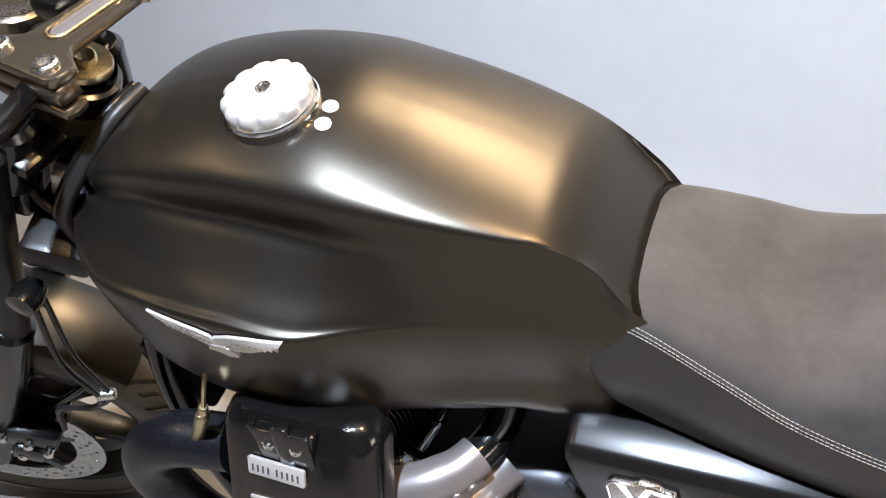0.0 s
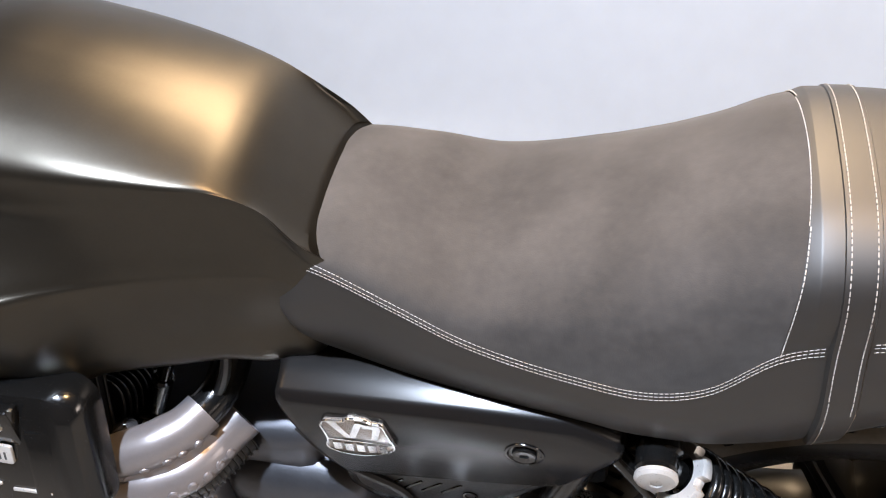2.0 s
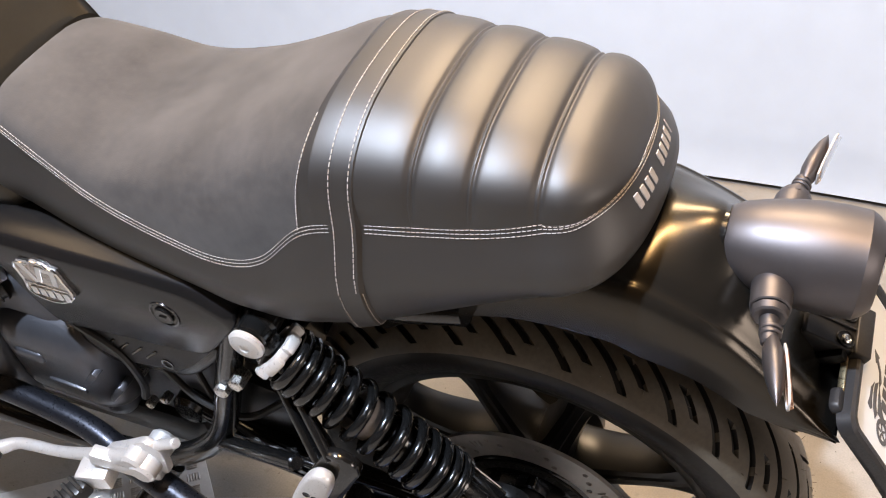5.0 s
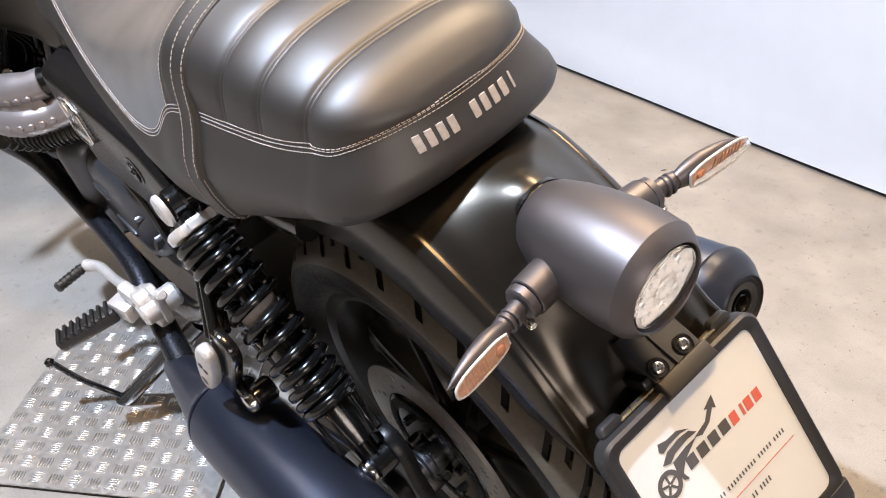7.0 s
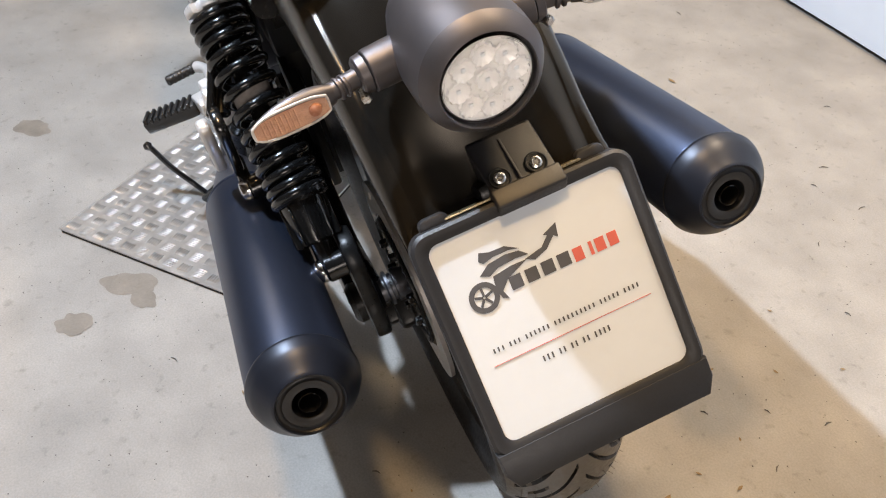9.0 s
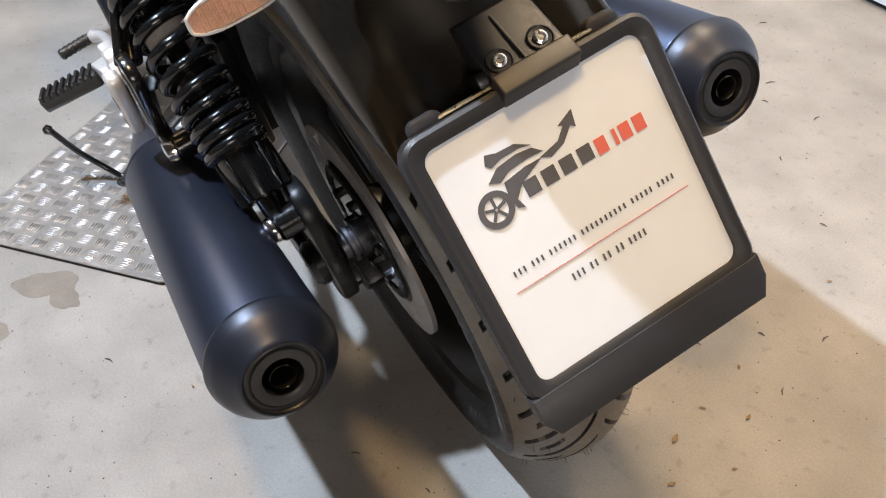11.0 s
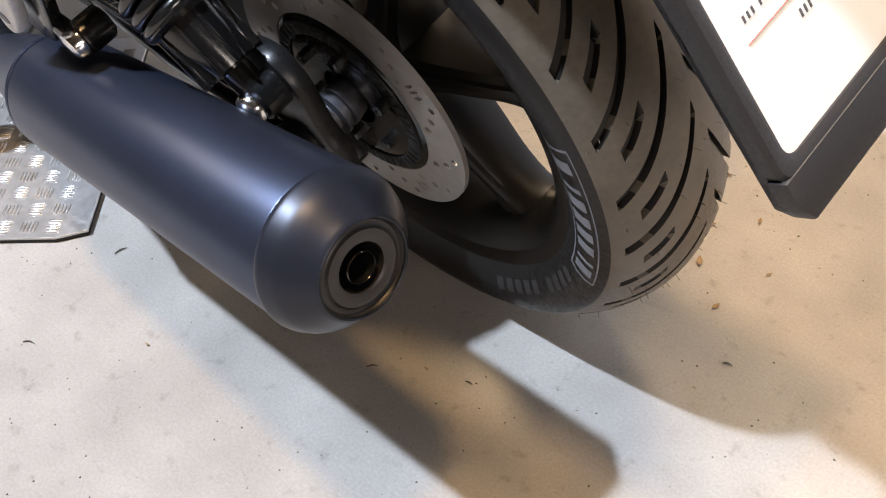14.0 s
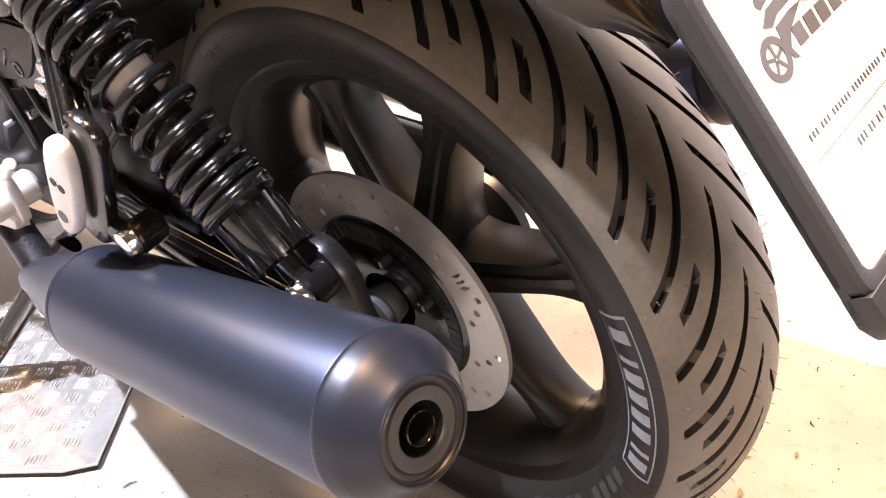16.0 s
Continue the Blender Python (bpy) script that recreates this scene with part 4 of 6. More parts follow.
# ---- indicators ----
def add_indicator(side):
    s = side
    ob = part("rear_indicator", join(lathe([(-0.02, 0.0), (-0.02, 0.0165), (0.0, 0.0165), (0.0175, 0.0160), (0.0185, 0.0150), (0.0185, 0.0)], (0.232, s * 0.046, 0.752), (0.08, s, -0.02), 36), lathe([(0.0, 0.0), (0.0, 0.0150), (0.006, 0.0142), (0.0075, 0.0125), (0.0075, 0.0)], (0.2334, s * 0.0655, 0.7515), (0.08, s, -0.02), 10), rod((0.234, s * 0.072, 0.751), (0.238, s * 0.098, 0.750), 0.0075, 0.0068), rod((0.2365, s * 0.082, 0.7505), (0.2372, s * 0.085, 0.7503), 0.0088), rod((0.2372, s * 0.087, 0.7503), (0.2378, s * 0.090, 0.7501), 0.0088)), GUNMETAL, bike, "slim indicator with amber reflector on a short stalk")
    rows = []
    for f in np.linspace(0, 1, 26):
        y = 0.093 + 0.064 * f
        k = max(0.02, (1 - (2 * min(f, 1) - 0.62) ** 2 / 2.1) if f > 0.31 else 0.62 + 0.38 * math.sin(f / 0.31 * math.pi / 2))
        k *= math.sqrt(max(0.0, 1 - max(0, (f - 0.80) / 0.20) ** 2)) if f > 0.80 else 1
        k = max(k, 0.03)
        rows.append([(0.2395 + 0.012 * f + 0.0085 * k * math.cos(a), s * y, 0.750 + 0.006 * f + 0.0118 * k * math.sin(a)) for a in (2 * math.pi * q / 28 for q in range(28))])
    body = grid(rows, close=True, caps=True)
    part("body", body, GUNMETAL, ob)
    lens, frame_ring, amber = [], [], []
    for f in np.linspace(0.10, 0.97, 24):
        y = 0.093 + 0.064 * f
        k = 0.93 * math.sqrt(max(0.0, 1 - abs((f - 0.52) / 0.47) ** 3.2))
        lens.append([(0.2480 + 0.012 * f + 0.0035 * math.cos(t * math.pi / 2), s * y, 0.750 + 0.006 * f + 0.0108 * k * t) for t in np.linspace(-1, 1, 11)])
        amber.append([(0.2450 + 0.012 * f, s * y, 0.750 + 0.006 * f + 0.0092 * k * t) for t in np.linspace(-1, 1, 5)])
    part("lens", grid(lens), CLEAR, ob, "clear indicator lens").visible_shadow = False
    part("reflector", grid([[(x + 0.0035, y, z) for x, y, z in r] for r in amber]), PEACH, ob, "peach reflector with moulded ribs")
    part("bulb", lathe([(0.0, 0.0), (0.0005, 0.0052), (0.003, 0.0046), (0.0042, 0.0026), (0.0044, 0.0)], (0.2500, s * 0.110, 0.7515), (1, 0, 0), 20), AMBER, ob, "amber bulb")
    part("rib", join(*[block(0.001, 0.0012, 0.014, Matrix.Translation((0.2489 + 0.012 * f, s * (0.093 + 0.064 * f), 0.750 + 0.006 * f)), 0.0003, 1) for f in np.linspace(0.48, 0.86, 8)]), PEACH, ob)
    rim = [r[0] for r in lens] + [r[-1] for r in lens[::-1]]
    part("bezel", tube([*rim, rim[0]], 0.0011, 8, 120), ALLOY, ob, "pale clear rim")
    part("screw", rod((0.232, s * 0.071, 0.738), (0.246, s * 0.073, 0.738), 0.004, n=6), STEEL, ob)


add_indicator(-1)
add_indicator(1)

# ---- plate holder and card ----
PL = facing((0.3590, 0.0, 0.5793), (0.843, 0, 0.538), (-0.538, 0, 0.843))
holder = part("plate_holder", slab(rounded(0.1800, 0.2000, 0.014), 0.006, PL @ pose(0, -0.008, -0.008), 0.0015), PLATE_BLACK, bike, "grey-black plastic plate holder")
ring_o, ring_i = rounded(0.1800, 0.1850, 0.014), rounded(0.1565, 0.1630, 0.009)
lip_rows = []
for (ou, ov), (iu, iv) in zip(ring_o, ring_i):
    lip_rows.append([PL @ Vector(p) for p in ((ou, ov, -0.010), (ou, ov, 0.002), (0.8 * ou + 0.2 * iu, 0.8 * ov + 0.2 * iv, 0.0045), (0.35 * ou + 0.65 * iu, 0.35 * ov + 0.65 * iv, 0.0045), (iu, iv, 0.002), (iu, iv, -0.004))])
part("rim", grid(lip_rows, ring=True), PLATE_BLACK, holder)
part("lower_apron", join(slab([(-0.090, -0.086), (0.090, -0.086), (0.090, -0.102), (0.083, -0.116), (-0.083, -0.116), (-0.090, -0.104)], 0.018, PL @ pose(0, 0, -0.003), 0.003)), PLATE_BLACK, holder)
card = part("dealer_card", (*slab(rounded(0.1565, 0.1630, 0.008), 0.0012, PL @ pose(0, 0, 0.0), 0), False), WHITE, holder, "white dealer card with dark and red print")
on_card = lambda u, v, w, h, turn=0: block(w, h, 0.0004, PL @ pose(u, v, 0.0009, 0, 0, turn), 0)
for k in range(4):
    part("dark_bar", on_card(-0.0252 + 0.0132 * k, 0.0312, 0.0098, 0.0104), INK, card)
    part("red_bar", on_card(0.0262 + 0.0106 * k - (0.003 if k > 1 else 0), 0.0306, 0.0078 if k != 1 else 0.0026, 0.0104), RED, card)
wheel_ring = lathe([(0.0008, 0.0078), (0.0012, 0.0078), (0.0012, 0.0118), (0.0008, 0.0118)], PL @ Vector((-0.0519, 0.0301, 0)), PL.to_3x3() @ Vector((0, 0, 1)), 36)
hub = [on_card(-0.0519 + 0.0042 * math.cos(radians(72 * k + 18)), 0.0301 + 0.0042 * math.sin(radians(72 * k + 18)), 0.0066, 0.0020, 72 * k + 18) for k in range(5)]
ink_shape = lambda o: slab([(u, v) for u, v in o], 0.0004, PL @ pose(0, 0, 0.0009), 0)
swoosh = [ink_shape([(-0.049, 0.046), (-0.040, 0.052), (-0.026, 0.0535), (-0.015, 0.052), (-0.009, 0.0465), (-0.020, 0.0475), (-0.034, 0.0465), (-0.042, 0.043)]),
          ink_shape([(-0.046, 0.0565), (-0.043, 0.0535), (-0.035, 0.0555), (-0.022, 0.0555), (-0.014, 0.0535), (-0.024, 0.0595), (-0.036, 0.0600), (-0.0435, 0.0625)]),
          ink_shape([(-0.040, 0.042), (-0.024, 0.044), (-0.012, 0.0435), (-0.030, 0.036), (-0.037, 0.029), (-0.0345, 0.022), (-0.039, 0.024), (-0.0415, 0.031)]),
          ink_shape([(-0.013, 0.0440), (0.002, 0.0470), (0.009, 0.0535), (0.006, 0.0550), (0.0185, 0.0600), (0.0165, 0.0490), (0.0135, 0.0515), (0.005, 0.0440), (-0.006, 0.0405)])]
part("machine_drawing", join(wheel_ring, *hub, *swoosh), INK, card)
part("red_rule", on_card(0.001, -0.0216, 0.132, 0.00035), RED, card)
for row_v, u0, u1, h, sizes in ((-0.0105, -0.062, 0.062, 0.0036, (3, 3, 6, 10, 5, 4)), (-0.0322, -0.0294, 0.0292, 0.0046, (3, 2, 2, 2, 4))):
    total = sum(sizes) + 0.7 * (len(sizes) - 1)
    u, unit, pieces = u0, (u1 - u0) / total, []
    for n in sizes:
        for q in range(n):
            pieces.append(on_card(u + unit * (q + 0.42), row_v, unit * 0.34, h))
        u += unit * (n + 0.7)
    tagged(part("fine_print", join(*pieces), INK, card), kind="stuff")
# plate lamp over the holder
LP = pose(0.2885, 0.009, 0.6735, 0, 24, 0)
hood = slab([(-0.026, -0.034), (-0.026, -0.0075), (-0.023, -0.0045), (0.021, -0.002), (0.021, -0.034)], 0.053, facing(LP @ Vector((0, 0, 0)), LP.to_3x3() @ Vector((0, -1, 0)), LP.to_3x3() @ Vector((0, 0, 1))), 0.0018, 3)
plate_lamp = part("plate_lamp", join(hood, block(0.016, 0.056, 0.026, LP @ pose(0.028, 0, -0.0115), 0.002, 3)), PLATE_BLACK, holder, "black plate lamp housing")
part("rib", slab([(-0.020, -0.008), (-0.018, -0.0030), (0.020, 0.0005), (0.020, -0.008)], 0.0022, facing(LP @ Vector((0, -0.002, 0)), LP.to_3x3() @ Vector((0, -1, 0)), LP.to_3x3() @ Vector((0, 0, 1))), 0.0006), PLATE_BLACK, plate_lamp)
for v in (0.0135, -0.0160):
    cup = part("screw_cup", lathe([(-0.006, 0.0088), (0.0012, 0.0088), (0.0016, 0.0080), (0.0008, 0.0072), (0.0004, 0.0)], LP @ Vector((0.0125, v, -0.0024)), LP.to_3x3() @ Vector((0, 0, 1)), 24), BLACK2, plate_lamp)
    part("screw", lathe([(-0.004, 0.0048), (0.0022, 0.0046), (0.0030, 0.0032), (0.0018, 0.0022), (0.0018, 0)], LP @ Vector((0.0125, v, -0.0024)), LP.to_3x3() @ Vector((0.2, 0, 1)), 16), STEEL, cup)
part("bracket_edge", block(0.112, 0.0022, 0.006, PL @ pose(0, 0.0945, -0.008), 0.0005), BRASS, holder)
for u in (-0.064, 0.064):
    part("rubber_pad", slab(rounded(0.024, 0.014, 0.006), 0.010, PL @ pose(u, 0.0935, -0.010), 0.003), PLATE_BLACK, holder)
part("bracket", join(slab([(-0.045, 0.10), (0.045, 0.10), (0.06, -0.06), (-0.06, -0.06)], 0.006, PL @ pose(0, 0, -0.030)), block(0.03, 0.03, 0.05, PL @ pose(0, 0.05, -0.03), 0.004), block(0.05, 0.012, 0.06, PL @ pose(0, 0.10, -0.035), 0.003)), BLACK2, holder)

# ---- rear shock absorbers ----
def coil(a, b, r, wire, turns, n=10, per=30, flat=1.3):
    """A spring from a to b, with its end turns closer."""
    x, y, z = basis(b - a)
    l = (b - a).length
    pts = []
    for k in range(int(turns * per) + 1):
        f = k / (turns * per)
        g = f - 0.055 * math.sin(2 * math.pi * f)
        ang = 2 * math.pi * turns * f
        pts.append(a + z * (l * g) + (x * math.cos(ang) + y * math.sin(ang)) * r)
    rows = []
    for i, p in enumerate(pts):
        t = (pts[min(i + 1, len(pts) - 1)] - pts[max(i - 1, 0)]).normalized()
        out = (p - a - z * (p - a).dot(z)).normalized()
        s = t.cross(out)
        rows.append([p + (out * math.cos(q) + s * math.sin(q)) * wire for q in (2 * math.pi * m / n for m in range(n))])
    return grid(rows, close=True, caps=True)


def add_shock(side):
    y = lambda v: Vector((v[0], side * v[1], v[2]))
    top, low = y((-0.235, 0.148, 0.657)), y((0.011, 0.146, 0.396))
    d = (low - top).normalized()
    l = (low - top).length
    at = lambda f: top + d * f
    ob = part("rear_shock", lathe([(0.030, 0.010), (0.030, 0.012), (0.17, 0.012), (0.175, 0.022), (0.215, 0.022), (0.22, 0.017), (0.245, 0.017)], top, d, 28), BLACK, bike, "twin rear shock absorber with glossy black spring")
    part("spring", coil(at(0.040), at(0.272), 0.0290, 0.0061, 13), BLACK, ob, "glossy black coil spring")
    px_, py_, pz_ = basis(d)
    ring_rows = []
    for h, r in ((0.026, 0.020), (0.026, 0.031), (0.028, 0.0325), (0.036, 0.0325), (0.038, 0.031), (0.038, 0.020)):
        ring_rows.append([at(h) + (px_ * math.cos(a) + py_ * math.sin(a)) * (r - (0.0065 if r > 0.03 and (k // 4) % 3 == 0 else 0)) for k, a in enumerate(2 * math.pi * q / 72 for q in range(72))])
    part("preload_ring", grid(ring_rows, close=True, ring=True), ALLOY, ob, "pale notched preload ring")
    part("spring_seat", lathe([(0.268, 0.016), (0.268, 0.034), (0.274, 0.034), (0.278, 0.028), (0.300, 0.0265), (0.326, 0.022), (0.328, 0.012)], top, d, 32), BLACK, ob)
    x_, y_, z_ = basis(d)
    ribs = [block(0.003, 0.008, 0.050, Matrix.Translation(at(0.302) + (x_ * math.cos(a) + y_ * math.sin(a)) * 0.0255) @ Matrix((y_ * math.cos(a) - x_ * math.sin(a), x_ * math.cos(a) + y_ * math.sin(a), z_)).transposed().to_4x4(), 0.001, 1) for a in (2 * math.pi * k / 10 for k in range(10))]
    body_low = part("lower_body", rod(at(0.30), at(l - 0.006), 0.0125), BLACK, ob)
    for piece in ribs:
        part("rib", piece, BLACK, body_low)
    side_v = Vector((0, side, 0))
    part("upper_eye", join(rod(top - side_v * 0.02, top + side_v * 0.014, 0.019), rod(at(0.012), at(0.032), 0.013)), BLACK, ob)
    part("lower_eye", rod(low - side_v * 0.02, low + side_v * 0.010, 0.017), BLACK, ob)
    part("upper_cap", lathe([(0, 0.019), (0.004, 0.0195), (0.007, 0.017), (0.0085, 0.010), (0.0088, 0.006), (0.0072, 0.005), (0.0072, 0)], top + side_v * 0.014, side_v, 32), ALLOY, ob, "pale domed mounting cap")
    part("lower_nut", lathe([(0, 0.014), (0.003, 0.0145), (0.009, 0.012), (0.013, 0.007), (0.014, 0)], low + side_v * 0.009, side_v, 28), CHROME, ob, "chrome domed nut")
    part("sticker", lathe([(0.134, 0.0228), (0.158, 0.0228)], top, d, 24), LETTER, ob, "worn grey sticker")
    return ob


add_shock(-1)
add_shock(1)


BADGE = mat("worn_silver_badge", (0.46, 0.43, 0.41), 0.30, 0.75, 0.08, 90)


# ---- side panel with shield badge, lock and vented lower cover ----
def panel_loft(loops):
    rows = [[(x, y, z) for x, z in pts] for y, pts in loops]
    v, f = grid(rows, close=True)
    n = len(rows[0])
    return v, f + [tuple(range(len(v) - n, len(v)))]


def smooth_outline(pts, r=0.012, n=4):
    """Rounds the corners of a closed outline."""
    out = []
    for i, p in enumerate(pts):
        a, b, c = Vector(pts[i - 1]), Vector(p), Vector(pts[(i + 1) % len(pts)])
        u, v = (a - b), (c - b)
        k = min(r, u.length / 2.2, v.length / 2.2)
        s, e = b + u.normalized() * k, b + v.normalized() * k
        out += [tuple((1 - t) ** 2 * s + 2 * t * (1 - t) * b + t * t * e) for t in (j / n for j in range(n + 1))]
    return out


PFACE = [(-0.592, 0.700), (-0.586, 0.660), (-0.572, 0.610), (-0.548, 0.562), (-0.375, 0.574), (-0.321, 0.581), (-0.260, 0.656), (-0.312, 0.688), (-0.40, 0.694)]
grow = lambda pts, g, up: [(x + (x + 0.43) * g, z + (z - 0.625) * g + (up if z > 0.64 else 0)) for x, z in pts]
loops = [(-0.085, smooth_outline(grow(PFACE, 0.01, 0.0125), 0.012)), (-0.110, smooth_outline(grow(PFACE, 0.01, 0.0125), 0.012)), (-0.1350, smooth_outline(grow(PFACE, 0.0085, 0.0036), 0.012)), (-0.1385, smooth_outline(grow(PFACE, 0.008, 0.0020), 0.012)), (-0.1412, smooth_outline(grow(PFACE, 0.005, -0.0005), 0.013)), (-0.1430, smooth_outline(grow(PFACE, 0.000, -0.0030), 0.014)), (-0.1455, smooth_outline(grow(PFACE, -0.012, -0.004), 0.016)), (-0.1465, smooth_outline(grow(PFACE, -0.04, -0.006), 0.018))]
for side, group in ((1, "left"), (-1, "right")):
    pl = panel_loft([(y * side, o) for y, o in loops])
    pob = part("side_panel", pl, PANEL, bike, "satin black side panel with chamfered top", sharp=45)
    if side > 0:
        shield = [(-0.556, 0.668), (-0.548, 0.679), (-0.525, 0.681), (-0.517, 0.688), (-0.498, 0.687), (-0.490, 0.680), (-0.478, 0.677), (-0.474, 0.655), (-0.470, 0.628), (-0.486, 0.613), (-0.512, 0.604), (-0.540, 0.606), (-0.557, 0.618), (-0.553, 0.640)]
        fm = facing((0, -0.1465, 0), (0, -1, 0), (0, 0, 1))
        sh = lambda g: [((x + 0.514) * g - 0.514, (z - 0.646) * g + 0.646) for x, z in shield]
        badge = part("shield_badge", join(slab([(x + 0.0, z - 0.0) for x, z in sh(0.82)], 0.004, fm @ pose(-0.002, 0.002, 0.002), 0.0008)), BADGE, pob, "metal shield badge with raised rim")
        rim = [fm @ Vector((x - 0.002, z + 0.002, 0.0042)) for x, z in sh(0.80)]
        part("raised_rim", tube([*rim, rim[0]], 0.0014, 6, 110), CHROME, badge)
        vee = [slab(o, 0.0016, fm @ pose(-0.002, 0.002, 0.0045), 0.0003, 1) for o in ([(-0.541, 0.674), (-0.531, 0.674), (-0.521, 0.650), (-0.511, 0.674), (-0.503, 0.674), (-0.516, 0.645), (-0.526, 0.645)], [(-0.505, 0.673), (-0.487, 0.671), (-0.487, 0.665), (-0.493, 0.645), (-0.500, 0.645), (-0.495, 0.665), (-0.505, 0.666)])]
        part("raised_relief", join(*vee), CHROME, badge)
        part("raised_bars", join(*[block(0.0085, 0.014, 0.0016, fm @ pose(-0.5395 + 0.0118 * k, 0.6285, 0.0045, 0, 0, -2), 0.0004, 1) for k in range(5)], block(0.068, 0.0022, 0.0016, fm @ pose(-0.514, 0.641, 0.0045, 0, 0, -2), 0.0004, 1)), CHROME, badge)
        lx0, lz0 = -0.3545, 0.642
        lock = part("panel_lock", lathe([(0.000, 0.019), (0.0015, 0.0185), (0.002, 0.0165), (0.0005, 0.015), (0.0005, 0.0)], (lx0, -0.1462, lz0), (0, -1, 0), 36), BLACK, pob, "chrome key lock in a black recess")
        part("barrel", lathe([(0, 0.012), (0.003, 0.0118), (0.004, 0.0105), (0.0034, 0.0035), (0.0034, 0)], (lx0, -0.1468, lz0), (0, -1, 0), 28), BLACK, lock)
        part("keyhole", block(0.0085, 0.002, 0.0024, pose(lx0, -0.1508, lz0), 0.0004, 1), BLACK, lock)
        tray = [(-0.556, 0.560), (-0.563, 0.520), (-0.562, 0.490), (-0.534, 0.463), (-0.505, 0.460), (-0.404, 0.478), (-0.372, 0.502), (-0.318, 0.560)]
        cov = part("vented_cover", slab(smooth_outline(tray, 0.016), 0.014, facing((0, -0.118, 0), (0, -1, 0), (0, 0, 1)), 0.004, 3), PANEL, pob, "grey-black vented lower cover")
        inset = [((x + 0.45) * 0.86 - 0.452, (z - 0.53) * 0.80 + 0.5335) for x, z in tray]
        part("inset_plate", slab(smooth_outline(inset, 0.012), 0.004, facing((0, -0.1262, 0), (0, -1, 0), (0, 0, 1)), 0.0012), PLATE_BLACK, cov)
        for k in range(4):
            part("slot", block(0.0040, 0.003, 0.034, pose(-0.508 + 0.0215 * k, -0.1280, 0.513, 0, 48, 0), 0.001, 1), BLACK, cov)
        part("plug", lathe([(0, 0.0085), (0.002, 0.0085), (0.002, 0.006), (0.0005, 0.0055), (0.0005, 0)], (-0.4236, -0.1275, 0.5023), (0, -1, 0), 20), BLACK, cov)

# ---- frame, swinging arm and under-seat parts ----
frame_tubes = part("tube_frame", join(
    tube([(-1.05, -0.03, 0.90), (-0.80, -0.06, 0.80), (-0.55, -0.080, 0.700), (-0.30, -0.095, 0.672), (-0.12, -0.100, 0.682), (-0.02, -0.10, 0.705)], 0.014, 14, 60),
    tube([(-1.05, 0.03, 0.90), (-0.80, 0.06, 0.80), (-0.55, 0.080, 0.700), (-0.30, 0.095, 0.672), (-0.12, 0.100, 0.682), (-0.02, 0.10, 0.705)], 0.014, 14, 60),
    tube([(-1.08, -0.04, 0.84), (-1.10, -0.11, 0.60), (-1.02, -0.145, 0.32), (-0.85, -0.150, 0.255), (-0.55, -0.150, 0.27), (-0.40, -0.140, 0.36), (-0.33, -0.125, 0.52), (-0.27, -0.115, 0.68)], 0.0165, 14, 90),
    tube([(-1.08, 0.04, 0.84), (-1.10, 0.11, 0.60), (-1.02, 0.145, 0.32), (-0.85, 0.150, 0.255), (-0.55, 0.150, 0.27), (-0.40, 0.140, 0.36), (-0.33, 0.125, 0.52), (-0.27, 0.115, 0.68)], 0.0165, 14, 90),
    rod((-0.28, -0.12, 0.63), (-0.16, -0.19, 0.53), 0.010), rod((-0.40, -0.14, 0.36), (-0.22, -0.185, 0.47), 0.010),
    rod((-0.226, -0.10, 0.662), (-0.226, -0.145, 0.662), 0.014), rod((-0.226, 0.10, 0.662), (-0.226, 0.145, 0.662), 0.014)), BLACK, bike, "gloss black steel tube frame")
part("swinging_arm", join(
    tube([(-0.47, -0.085, 0.345), (-0.30, -0.112, 0.335), (-0.12, -0.122, 0.325), (0.0, -0.122, 0.322)], [0.020, 0.021, 0.021, 0.024], 18, 40),
    tube([(-0.47, 0.085, 0.345), (-0.30, 0.112, 0.335), (-0.12, 0.122, 0.325), (0.0, 0.122, 0.322)], [0.022, 0.030, 0.030, 0.045], 18, 40),
    rod((-0.47, -0.11, 0.345), (-0.47, 0.11, 0.345), 0.028)), BLACK, bike, "black swinging arm")
# axle clamp with its shock lug
lug = smooth_outline([(-0.030, 0.420), (0.012, 0.425), (0.034, 0.400), (0.036, 0.350), (0.052, 0.322), (0.046, 0.285), (0.010, 0.268), (-0.020, 0.288), (-0.040, 0.33), (-0.020, 0.36)], 0.018)
part("axle_clamp", join(slab(lug, 0.020, facing((0, -0.120, 0), (0, -1, 0), (0, 0, 1)), 0.005), rod((0.011, -0.115, 0.396), (0.011, -0.150, 0.396), 0.014), rod((AX, -0.105, AZ), (AX, -0.145, AZ), 0.026)), BLACK2, bike, "black forged axle clamp")
part("caliper", join(block(0.075, 0.040, 0.050, pose(-0.055, -0.075, 0.232, 0, 38, 0), 0.008), block(0.05, 0.050, 0.036, pose(-0.060, -0.085, 0.226, 0, 38, 0), 0.006), rod((-0.035, -0.095, 0.262), (-0.035, -0.112, 0.262), 0.009), rod((-0.085, -0.095, 0.205), (-0.085, -0.115, 0.205), 0.007)), BLACK2, bike, "black rear brake caliper")
part("torque_rod", join(rod((-0.06, -0.118, 0.262), (-0.36, -0.118, 0.305), 0.007), rod((-0.02, -0.135, 0.36), (-0.30, -0.14, 0.38), 0.0055)), BLACK, bike)
part("brake_hose", tube([(-0.06, -0.10, 0.24), (-0.14, -0.128, 0.30), (-0.22, -0.132, 0.352), (-0.36, -0.13, 0.40), (-0.42, -0.10, 0.52)], 0.0042, 8, 50), CABLE, bike)
